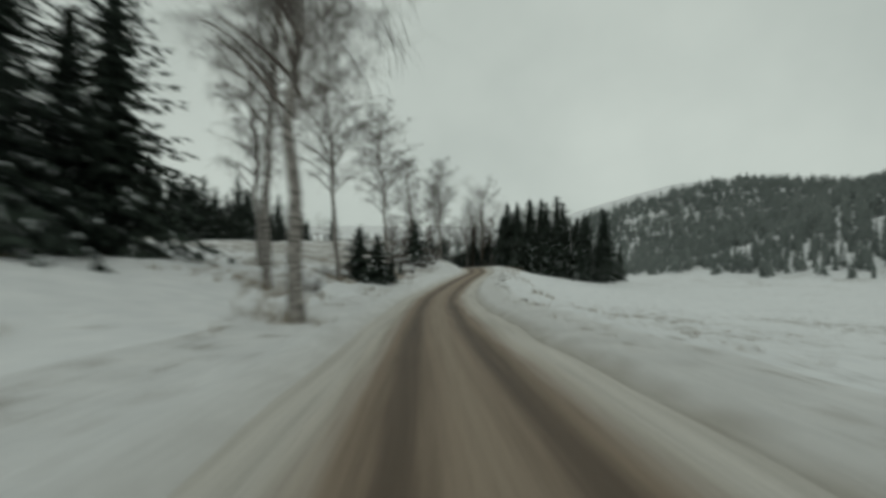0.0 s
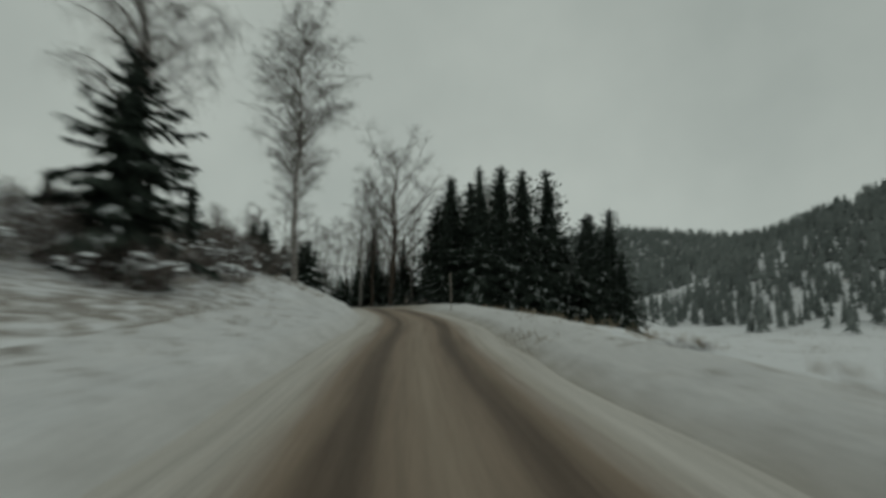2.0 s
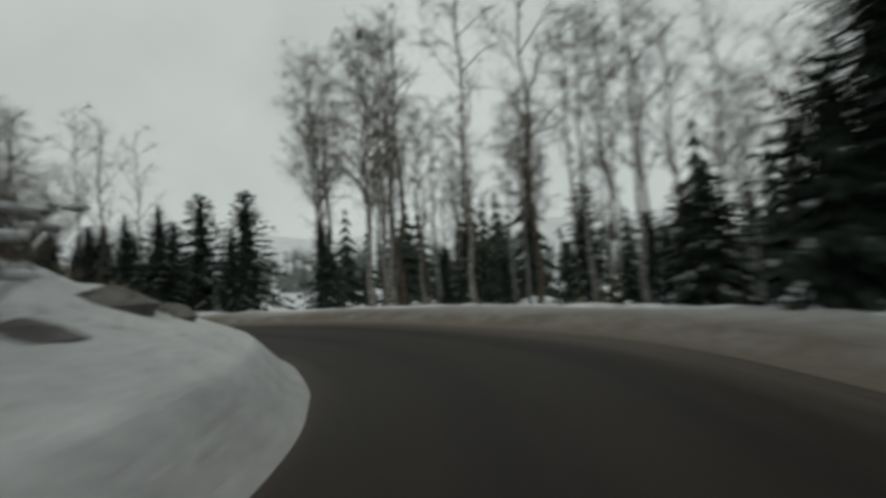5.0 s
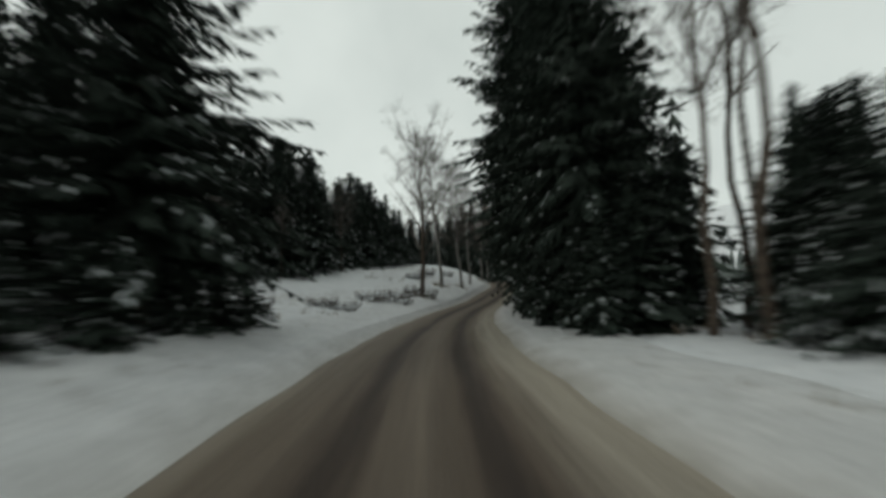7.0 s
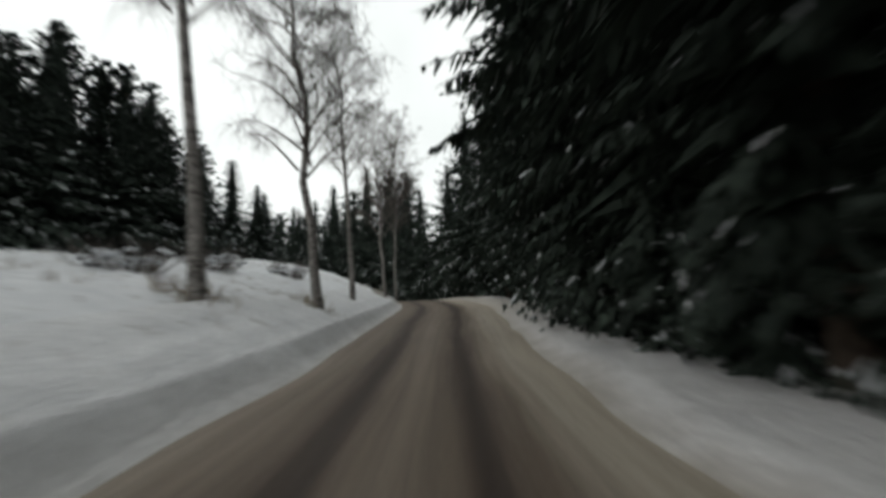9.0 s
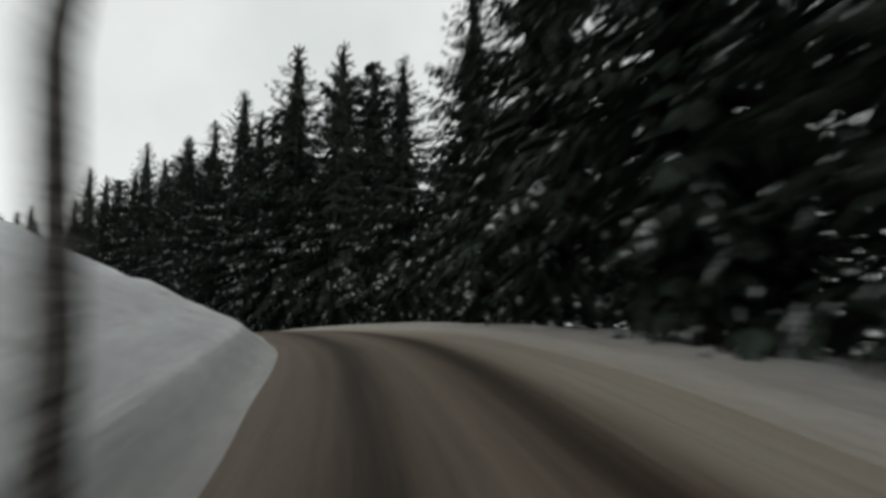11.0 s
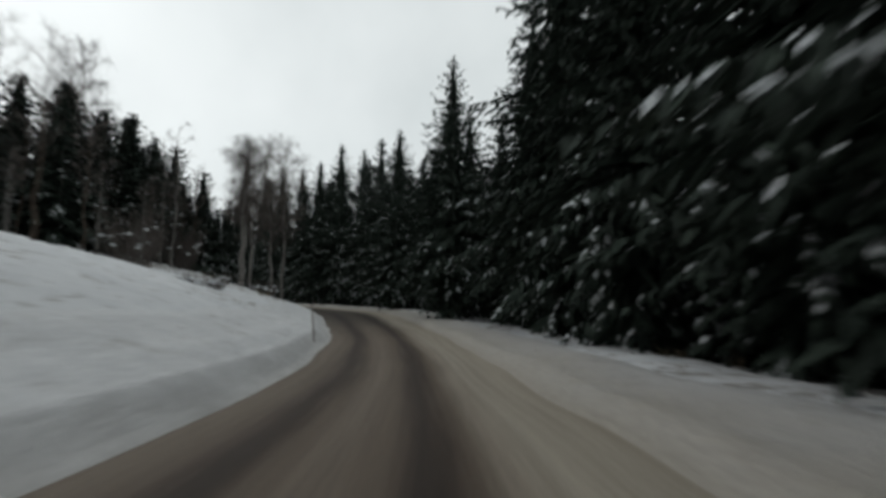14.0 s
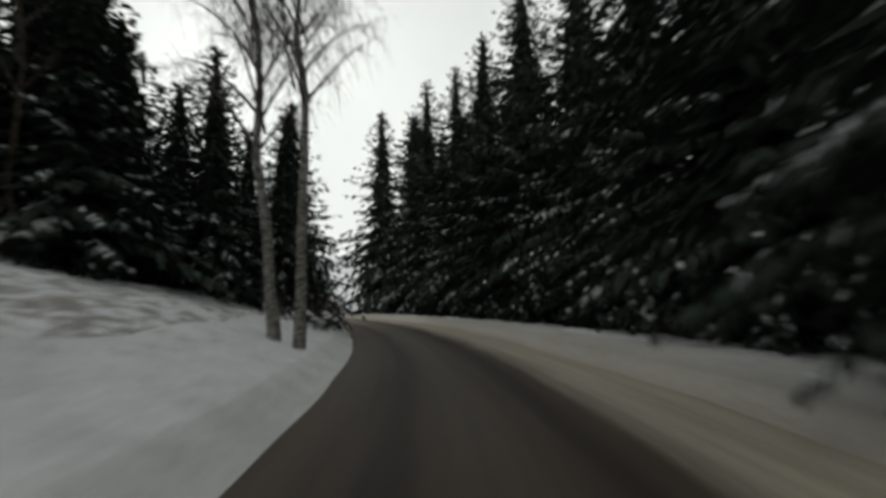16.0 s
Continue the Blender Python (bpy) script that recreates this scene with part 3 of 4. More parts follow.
def spruce_tree(seed, height, reach, bare=0.04, gap=0.3, snowy=0.6, taper=1.0, low=0.12):
    """A Norway spruce standing at the origin: whorls of arched boughs with hanging side twigs, dusted with snow on top.
    gap: metres between the twigs of a bough; low: the share of the height below which the boughs are short."""
    rng = random.Random(seed)
    thing = new("spruce_tree")
    trunk, crown, snow = Build(), Build(), Build()
    up = np.array([0, 0, 1.0])
    n = 9
    trunk.tube([(0.03 * math.sin(i * 1.7), 0.03 * math.cos(i), height * i / n - 0.3 * (i == 0)) for i in range(n + 1)],
               [0.012 * height * (1 - 0.93 * i / n) + 0.012 for i in range(n + 1)], 7)
    z = height * bare + 0.3
    wide = 0.035 + 0.17 * gap if gap > 0.2 else 0.088
    while z < height * 0.985:
        rel = z / height
        boughs = 8 if rel < 0.5 else 7 if rel < 0.8 else 5
        turn = rng.uniform(0, 6.28)
        bulge = 1 + 0.14 * math.sin(z * 1.9 + seed)
        for b in range(boughs):
            w = turn + 2 * math.pi * b / boughs + rng.uniform(-0.35, 0.35)
            length = reach * bulge * (1 - rel) ** taper * rng.uniform(0.68, 1.16) + 0.05 + 0.1 * (1 - rel)
            if rel < low:
                length *= 0.32 + 0.68 * (rel / low) ** 1.5
            rise = -0.08 + 0.8 * rel + rng.uniform(-0.1, 0.12)
            drop = 0.56 * (1 - rel) + rng.uniform(0, 0.16)
            out = np.array([math.cos(w), math.sin(w), 0.0])
            side = np.array([-math.sin(w), math.cos(w), 0.0])
            zz = z + rng.uniform(-0.2, 0.2)

            def at(t):
                return out * (length * t) + np.array([0, 0, zz + length * (rise * t - drop * t * t + 0.1 * t**4)])

            laden = rng.random() ** 1.3 * snowy
            m = max(3, int(length / gap))
            for i in range(m):
                t = 0.2 + 0.8 * (i + rng.random() * 0.8) / m
                p, q = at(t), at(min(t + 0.08, 1.1))
                ahead = unit(q - p)
                size = (0.13 + 0.32 * length * max(0.0, 1.02 - t) ** 0.8) * rng.uniform(0.75, 1.25) * (1 - 0.1 * rel)
                size = max(size, gap * 0.9 * (1 - 0.5 * rel))
                broad = wide * (1 - 0.3 * rel)
                for sgn in (-1, 1):
                    way = unit(ahead * rng.uniform(0.6, 1.0) + side * sgn * rng.uniform(0.45, 0.95) + up * rng.uniform(-0.45, 0.0))
                    # a long side twig is made of short sprays that fan out and hang
                    pieces = max(1, round(size / 0.36)) if gap < 0.28 else 1
                    seg = size / pieces
                    for j in range(pieces):
                        fan = unit(way + ahead * rng.uniform(-0.2, 0.6) + up * rng.uniform(-0.45, 0.05) * (j + 1) / pieces)
                        root = p + way * (seg * j) - up * (0.05 * seg * j * j)
                        across = unit(np.cross(fan, up) + up * rng.uniform(-0.4, 0.4))
                        crown.kite(root, fan, across, seg * (1.5 if pieces > 1 else 1.0), broad * rng.uniform(0.7, 1.2), seg * 0.16)
                        if t > 0.35 and rng.random() < laden:
                            top = unit(fan + out * 0.25 - up * rng.uniform(0.25, 0.6))
                            drift = seg if gap > 0.4 else min(seg, 0.42)
                            snow.kite(root + fan * (rng.random() * (seg - drift)) + up * 0.03 + out * (0.03 + 0.03 * rng.random()), top, unit(np.cross(top, up)), drift * rng.uniform(0.6, 1.05), broad * rng.uniform(0.45, 0.9), 0.0)
                if rng.random() < 0.75:
                    hang = unit(ahead * rng.uniform(0.1, 0.5) - up + side * rng.uniform(-0.25, 0.25))
                    crown.kite(p + side * rng.uniform(-0.3, 0.3) * size, hang, unit(np.cross(hang, out + 0.01 * up)), (rng.uniform(0.6, 1.0) * min(size, 0.5) + 0.08) * (1 - 0.6 * rel), broad * 0.8)
            tip = unit(at(1.0) - at(0.8))
            crown.kite(at(0.8), tip, side, 0.24 * length + 0.06, wide * (1 - 0.6 * rel))
        z += (0.27 + 0.010 * height) * rng.uniform(0.8, 1.15) * (1.0 if rel < 0.7 else 0.7) * (1.35 if gap > 0.5 else 1.12 if gap > 0.3 else 1.0)
    # the shaded inner boughs that close the crown
    tiers = int(height * 1.5) + 4
    for k in range(tiers):
        rel = bare + (0.95 - bare) * k / tiers
        r = 0.44 * reach * (1 - rel) ** max(taper, 1.0) * min(1.0, 0.45 + rel / low * 0.55)
        i = len(crown.v)
        crown.v.append(np.array([0, 0, height * min(0.98, rel + 1.9 / tiers)]))
        points = 18 if gap < 0.5 else 12
        for j in range(points):
            w = k * 0.7 + 2 * math.pi * (j + rng.uniform(-0.3, 0.3)) / points
            q = r * (1.3 if j % 2 else 0.5) * rng.uniform(0.65, 1.2)
            crown.v.append(np.array([q * math.cos(w), q * math.sin(w), height * rel + 0.3 - (0.5 * q if j % 2 else 0.0) * rng.uniform(0.3, 1.0)]))
        crown.f += [(i, i + 1 + j, i + 1 + (j + 1) % points) for j in range(points)]
    crown.kite(np.array([0, 0, height * 0.95]), np.array([0, 0, 1.0]), np.array([1.0, 0, 0]), height * 0.06, 0.04)
    trunk.put("trunk", M_BARK, thing, True)
    tagged(crown.put("crown", M_NEEDLES, thing), kind="stuff")
    tagged(snow.put("snow_cover", M_DUSTED, thing, True), kind="stuff")
    return thing


def bare_tree(name, seed, height, spread, clear, trunk_mat, droop=0.5, limbs=22, girth=0.011, twiggy=1.0):
    """A leafless broadleaf tree: trunk, limbs that rise, and hanging fine twigs."""
    rng = random.Random(seed)
    thing = new(name)
    trunk, twig = Build(), Build()
    n = 10
    bend = [np.array([rng.uniform(-0.012, 0.012) * height * (i > 0), rng.uniform(-0.012, 0.012) * height * (i > 0), height * i / n - 0.3 * (i == 0)]) for i in range(n + 1)]
    r0 = girth * height
    radii = [r0 * (1.25 if i == 0 else 1) * (1 - 0.92 * (i / n) ** 0.9) + 0.012 for i in range(n + 1)]
    trunk.tube(bend, radii, 8)

    def stem(t):
        q = t * n
        i = min(int(q), n - 1)
        return bend[i] * (1 - (q - i)) + bend[i + 1] * (q - i)

    for k in range(limbs):
        t0 = clear + (0.97 - clear) * (k + rng.random() * 0.6) / limbs
        w = k * 2.4 + rng.uniform(-0.4, 0.4)
        shape = math.sin(math.pi * min(1.0, 0.28 + 0.72 * (t0 - clear) / (1 - clear)))
        length = spread * (0.35 + 0.75 * shape) * rng.uniform(0.75, 1.15)
        out = np.array([math.cos(w), math.sin(w), 0])
        side = np.array([-math.sin(w), math.cos(w), 0])
        p0 = stem(t0)
        rise = rng.uniform(1.0, 1.6)

        def at(t, p0=p0, out=out, length=length, rise=rise, side=side, k=k):
            return p0 + out * length * t * 0.9 + side * (0.12 * length * math.sin(3 * t + k)) + np.array([0, 0, length * (rise * t - droop * 0.75 * t * t)])

        rr = max(0.012, radii[min(int(t0 * n), n)] * (0.5 if droop < 0.4 else 0.36))
        limb = Build()
        limb.tube([at(j / 5) for j in range(6)], [rr * (1 - 0.17 * j) + 0.006 for j in range(6)], 4)
        limb.put("limb", M_TWIG, thing)
        for j in range(max(4, int(length * 5.2 * twiggy))):
            t = rng.uniform(0.15, 1.0)
            a = at(t)
            ww = rng.uniform(0, 6.28)
            sub = unit(out * 0.6 + np.array([math.cos(ww), math.sin(ww), rng.uniform(0.0, 0.9)]))
            ln = length * rng.uniform(0.25, 0.6) * (1.15 - 0.5 * t)
            mid, end = a + sub * ln * 0.5, a + sub * ln + np.array([0, 0, -droop * 0.35 * ln])
            twig.tube([a, mid, end], [0.011, 0.008, 0.004], 3)
            for _ in range(10):
                b = a + (end - a) * rng.uniform(0.3, 1.0)
                ww = rng.uniform(0, 6.28)
                fall = np.array([math.cos(ww) * 0.6, math.sin(ww) * 0.6, rng.uniform(-1.2, 0.5) * droop + (1 - droop) * 0.7])
                l2 = rng.uniform(0.5, 1.3)
                c1 = b + unit(fall) * l2 * 0.5
                c2 = c1 + unit(fall + np.array([0, 0, -1.1 * droop])) * l2 * 0.5
                sd = unit(np.cross(fall, np.array([0.3, 0.2, 1.0]))) * 0.007
                i = len(twig.v)
                twig.v += [b - sd, b + sd, c1 + sd * 0.8, c1 - sd * 0.8, c2]
                twig.f += [(i, i + 1, i + 2, i + 3), (i + 3, i + 2, i + 4)]
    trunk.put("trunk", trunk_mat, thing, True)
    tagged(twig.put("twig_haze", M_TWIG, thing), kind="stuff")
    return thing


def stand(thing, x, y, scale=1.0, turn=0.0, lean=(0.0, 0.0), sink=0.12, wide=1.0):
    m = pose(x, y, ground_z(x, y) - sink, lean[0], lean[1], turn)
    return m @ Matrix.Diagonal((scale * wide, scale * wide, scale, 1))


RNG = random.Random(7)
SPRUCES = [(spruce_tree(11, 13.0, 3.7, 0.03, 0.46, 0.9, 0.8), 13.0), (spruce_tree(12, 13.0, 4.1, 0.02, 0.46, 0.75, 0.88), 13.0), (spruce_tree(13, 13.0, 3.4, 0.05, 0.46, 0.9, 0.76), 13.0), (spruce_tree(14, 12.0, 3.9, 0.04, 0.46, 0.95, 0.84), 12.0)]
MID = [(spruce_tree(61, 13.0, 4.1, 0.05, 0.85, 0.7, 0.8), 13.0), (spruce_tree(62, 13.0, 4.4, 0.05, 0.85, 0.6, 0.85), 13.0), (spruce_tree(63, 12.0, 3.8, 0.05, 0.85, 0.7, 0.76), 12.0)]
NEAR = [(spruce_tree(51, 16.0, 4.4, 0.02, 0.3, 0.65, 0.78, 0.22), 16.0), (spruce_tree(52, 16.0, 4.8, 0.03, 0.3, 0.5, 0.84, 0.22), 16.0), (spruce_tree(53, 16.0, 4.1, 0.05, 0.3, 0.7, 0.76, 0.22), 16.0)]
TALL = [(spruce_tree(54, 23.0, 4.9, 0.05, 0.28, 0.22, 0.52, 0.26), 23.0), (spruce_tree(55, 23.0, 4.6, 0.06, 0.28, 0.25, 0.55, 0.26), 23.0)]
YOUNG = [(spruce_tree(21, 5.0, 1.8, 0.02, 0.15, 0.4, 0.85), 5.0), (spruce_tree(22, 4.0, 1.75, 0.01, 0.15, 0.5, 0.85), 4.0)]
BIRCHES = [(bare_tree("birch_tree", 31, 16.0, 3.0, 0.38, M_BIRCH, 0.6, 46, twiggy=0.75), 16.0), (bare_tree("birch_tree", 32, 15.0, 2.6, 0.30, M_BIRCH, 0.75, 44, twiggy=0.75), 15.0),
           (bare_tree("birch_tree", 33, 14.0, 2.1, 0.40, M_BIRCH, 0.65, 34), 14.0)]
OAKS = [(bare_tree("bare_tree", 41, 15.0, 4.4, 0.25, M_BARK, 0.12, 22, 0.016, 0.8), 15.0), (bare_tree("bare_tree", 42, 14.0, 2.6, 0.35, M_BARK, 0.2, 18, 0.010), 14.0)]
SLIM = [(bare_tree("slim_tree", 71, 13.0, 1.7, 0.4, M_BARK, 0.25, 12, 0.008, 0.6), 13.0), (bare_tree("slim_tree", 72, 13.0, 1.9, 0.45, M_BIRCH, 0.45, 12, 0.008, 0.55), 13.0)]
USED = set()


def plant(kind, x, y, height, label, category, group, turn=None, lean=(0, 0), wide=1.0, pick=None):
    i = RNG.randrange(len(kind)) if pick is None else pick
    proto, h = kind[i]
    m = stand(proto, x, y, height / h, RNG.uniform(0, 360) if turn is None else turn, lean, wide=wide)
    if proto.name in USED:
        ob = copy_thing(proto, m @ Matrix.Diagonal((*(1 / k for k in proto.scale), 1)))
    else:
        USED.add(proto.name)
        ob = proto
        ob.matrix_basis = m
    return tagged(ob, label, category, group)


SPRUCE_LABEL = "tall dark green spruce with snow on its drooping boughs"
EDGE_LABEL = "dense snow-dusted spruce whose boughs reach towards the road"
YOUNG_LABEL = "young dark green spruce on the snowy bank"
BIRCH_LABEL = "leafless birch with pale trunk and hanging twigs"
BARE_LABEL = "leafless grey-brown broadleaf tree with spreading limbs"


def spruce(x, y, h, wide=1.0, pick=None):
    plant(SPRUCES, x, y, h, SPRUCE_LABEL, "spruce", "spruces of the woods", wide=wide, pick=pick)


def edge_spruce(x, y, h, wide=1.0, pick=None):
    plant(NEAR, x, y, h, EDGE_LABEL, "spruce", "spruces at the road's edge", wide=wide, pick=pick)


def tall_spruce(x, y, h, wide=1.0):
    plant(TALL, x, y, h, "very tall dense dark spruce at the road's edge", "spruce", "spruces at the road's edge", wide=wide)


def young(x, y, h, wide=1.0):
    plant(YOUNG, x, y, h, YOUNG_LABEL, "spruce", "young spruces on the bank", wide=wide)


def heading(s):
    (x0, y0), (x1, y1) = beside(s - 1, 0), beside(s + 1, 0)
    return math.degrees(math.atan2(x0 - x1, y1 - y0))


def birch(x, y, h, lean=(0, 0), wide=1.0, pick=None, at=0):
    plant(BIRCHES, x, y, h, BIRCH_LABEL, "birch", "birches beside the road", lean=lean, wide=wide, pick=pick, turn=heading(at) if lean != (0, 0) else None)


def bare(x, y, h, wide=1.0, pick=None):
    plant(OAKS, x, y, h, BARE_LABEL, "tree", "bare trees beside the road", wide=wide, pick=pick)


def wood_spruce(x, y, h, wide=1.0):
    plant(MID, x, y, h, "dark spruce standing inside the snowy woods", "spruce", "spruces of the woods", wide=wide)


def slim(x, y, h):
    plant(SLIM, x, y, h, "slender leafless tree in the grey thicket", "tree", "slender trees at the bend")


BACK = []  # trees deep in the woods, joined

# first stretch: meadow on both sides, a group of spruces at the bend
birch(-3.2, 12.3, 17, (0, -2), pick=1)
birch(-6.6, 20.5, 17, (0, 1), pick=0)
birch(-6.3, 35.0, 16, (0, -4), pick=0)
birch(-11.0, 33.0, 16, (0, -4), pick=1)
birch(-3.9, 48.0, 16, (0, -4.5), pick=0)
birch(-2.6, 71.0, 14.5, (0, -4), pick=1)
birch(1.5, 85.0, 16.5, (0, -1), pick=0)
birch(1.2, 99.2, 15.5, (0, -3), pick=0, wide=0.8)
birch(-5.0, 120.5, 11.5, pick=1)
for x, y, h in ((-17, 27, 16), (-18.5, 21, 17), (-16, 15, 17), (-21.5, 30, 15), (-23, 24, 17), (-20, 10, 16)):
    spruce(x, y, h, 1.25)
for x, y, h in ((-3.4, 43.5, 2.2), (-2.2, 68.2, 6.2), (-3.4, 54.5, 1.6), (0.0, 82.3, 2.9), (-1.2, 87.5, 2.6), (-3.0, 79.0, 3.0)):
    young(x, y, h)
for x, y, h in ((-5.6, 39.4, 4.3), (-4.3, 40.4, 3.9), (2.1, 91.2, 3.4), (0.6, 88.8, 2.0), (-0.6, 86.4, 2.0), (1.5, 100.5, 5.0)):
    young(x, y, h, 1.5 if y < 98 else 1.0)
for x, y, h in ((13.4, 95.6, 9.5), (14.6, 98.0, 12.8), (15.9, 94.2, 13.2), (15.1, 101.2, 14.0)):
    edge_spruce(x, y, h, 1.15)
for x, y, h in ((18.6, 96.2, 14.6), (21.0, 97.0, 14.9), (24.6, 99.4, 16.2), (26.6, 102.7, 15.6), (30.5, 101.5, 13.4), (36.5, 107.0, 15.6), (16.8, 99.5, 13.2), (22.8, 101.0, 14.8), (19.6, 100.0, 14.2), (28.6, 99.0, 12.5), (32.0, 104.0, 13.5), (33.0, 99.5, 9.5)):
    spruce(x, y, h, 1.25)
for x, y, h in ((14.6, 103.5, 11.5), (17.0, 105.0, 12.0), (21.0, 107.0, 12.0), (25.5, 110.0, 12.5), (31.0, 110.0, 12.0), (16.5, 112.0, 12.0), (28.0, 106.0, 12.5), (37.0, 110.0, 12.0)):
    wood_spruce(x, y, h, 1.1)
edge_spruce(9.2, 114.0, 10.0, 1.05, 0)
edge_spruce(12.6, 112.0, 9.0, 1.05, 1)
bare(10.5, 106.0, 16.5, 1.0, 0)
bare(8.7, 108.4, 14.5, 0.8, 1)
birch(7.4, 108.0, 14.0, pick=1, wide=0.8)
for x, y, h in ((11.0, 107.5, 4.6), (9.6, 111.0, 5.4), (12.2, 105.4, 4.2), (12.8, 109.5, 5.0), (7.6, 112.5, 4.6), (10.6, 102.6, 3.0), (6.0, 115.0, 3.5), (13.5, 113.0, 6.0)):
    young(x, y, h)
for i in range(60):
    slim(*beside(RNG.uniform(101, 126), RNG.uniform(6.6, 26)), RNG.uniform(9, 15))
for i in range(26):
    wood_spruce(*beside(RNG.uniform(102, 127), RNG.uniform(9, 24)), RNG.uniform(2.2, 6.0), 1.2)
for i in range(46):
    BACK.append((*beside(RNG.uniform(101, 130), RNG.uniform(22, 40)), RNG.uniform(7, 12)))
for i in range(6):
    birch(*beside(RNG.uniform(104, 126), RNG.uniform(8, 24)), RNG.uniform(11, 14), wide=0.75)

# second stretch: spruces close on the right, a meadow with birches on the left
s = 128.0
while s < 226:
    towering = 147 < s < 206
    if s < 147:
        edge_spruce(*beside(s, 8.6 + RNG.uniform(-0.4, 0.9)), RNG.uniform(4.8, 6.4), RNG.uniform(1.2, 1.4))
        wood_spruce(*beside(s + 1.5, 13 + RNG.uniform(-0.7, 0.9)), RNG.uniform(5.5, 8.0), 1.3)
        s += RNG.uniform(3.8, 4.8)
        continue
    if towering:
        rise = float(np.interp(s, [147, 160, 190, 206], [15, 22, 21, 19]))
        near_by = float(np.interp(s, [147, 158, 182, 194, 206], [4.8, 4.2, 4.2, 4.9, 5.2]))
        tall_spruce(*beside(s, near_by + RNG.uniform(-0.15, 0.4)), rise * RNG.uniform(0.88, 1.12), RNG.uniform(0.95, 1.05))
        rear = RNG.uniform(14, 18) if s > 154 else 6.5
    else:
        edge_spruce(*beside(s, (5.1 if s < 217 else 5.7) + RNG.uniform(-0.2, 0.5)), RNG.uniform(16, 18) if s < 217 else RNG.uniform(12.5, 14.5), RNG.uniform(0.95, 1.05))
        rear = RNG.uniform(8, 12)
    wood_spruce(*beside(s + 1.8, (8.6 if towering else 11.0) + RNG.uniform(-0.7, 0.9)), rear, RNG.uniform(1.0, 1.2))
    for d in (12.5, 15.5) if s > 172 else ():
        BACK.append((*beside(s + RNG.uniform(-1, 1), d + RNG.uniform(-1, 1)), rear))
    s += RNG.uniform(3.3, 4.2) if towering else RNG.uniform(3.6, 4.6)
for s in np.arange(146.0, 186.0, 1.9):
    young(*beside(s, 3.75 + RNG.uniform(-0.2, 0.5)), RNG.uniform(2.2, 3.6), 1.0)
    if s % 3.8 < 1.9:
        young(*beside(s + 0.9, 5.3 + RNG.uniform(-0.3, 0.3)), RNG.uniform(3.0, 4.4), 1.4)
for s, d, h in ((143.5, 8.2, 5.2), (146.0, 9.6, 6.0), (148.5, 11.0, 6.6), (141.5, 7.4, 4.6), (144.5, 11.6, 6.4), (147.0, 13.0, 7.2), (151.0, 12.2, 7.4), (141.5, 11.0, 5.6), (150.0, 15.5, 8.0)):
    spruce(*beside(s, d), h, 1.5)
# low spruces added so their boughs darken the hollow inside the bend
for s, d, h in ((140.0, -4.9, 1.5), (141.6, -4.6, 1.8), (143.2, -4.4, 1.6), (144.8, -4.5, 1.9), (146.4, -4.5, 1.7), (141.8, -6.4, 2.2), (145.4, -6.5, 2.3)):
    young(*beside(s, d), h, 1.55)
for s, d, h in ((144.5, 7.0, 14), (147, 8.2, 15), (150.5, 9.5, 16), (141.5, 9.4, 14), (140, 10, 13), (137.5, 11, 12)):
    slim(*beside(s, d), h)
bare(*beside(145.5, 6.2), 13.0, 0.7, 1)
for i, (s, d, h) in enumerate(((143.6, -5.6, 11.0), (137.1, -9.5, 9.0), (142.7, -12.6, 10.0), (131.5, -12.0, 9.0), (136.6, -15.7, 10.0), (146.5, -9.4, 9.5), (145.2, -17.5, 14.0), (139.5, -10.5, 12.0), (149, -16, 12), (152.5, -19, 12), (138.6, -9.0, 9.0))):
    (edge_spruce if d > -7 else spruce)(*beside(s, d), h, 1.5 if d > -7 else 1.25)
bare(-59.8, 120.7, 12.5, 0.85, 0)
# a file of weeping birches on the bank
birch(-69.2, 123.5, 14.5, (0, -5), pick=2, at=180)
birch(-73.5, 126.3, 13.5, (0, -5), pick=1, at=187)
birch(-79.3, 128.3, 13.0, (0, -3), pick=2, at=190, wide=0.8)
birch(-87.8, 131.8, 12.5, (0, -3), pick=1, at=195, wide=0.8)
birch(-89.6, 132.9, 12.5, (0, 1), pick=0, at=197, wide=0.7)
for s in np.arange(150, 212.5, 2.6):
    front = float(np.interp(s, [150, 170, 188, 202, 212], [-21, -19.5, -17, -13, -11]))
    tall = float(np.interp(s, [150, 172, 195, 206, 213], [13.5, 12.5, 8.8, 6.3, 4.5]))
    deep = float(np.interp(s, [150, 195, 206, 213], [15.5, 12.6, 10.2, 7.0]))
    spruce(*beside(s, front - RNG.uniform(-0.6, 1.2)), tall * RNG.uniform(0.85, 1.12), 1.2)
    wood_spruce(*beside(s + 1.3, front - RNG.uniform(3.8, 5.5)), (0.5 * tall + 0.5 * deep) * RNG.uniform(0.88, 1.15), 1.2)
    for d in (-9.5, -14, -19):
        BACK.append((*beside(s + RNG.uniform(-1, 1), front + d + RNG.uniform(-1, 1)), deep * RNG.uniform(0.8, 1.15)))
for s, d, h in ((166, -17.5, 8.0), (174, -17.0, 7.0), (183, -15.5, 9.0), (160, -18.5, 7.5)):
    bare(*beside(s, d), h, 0.9, 1)

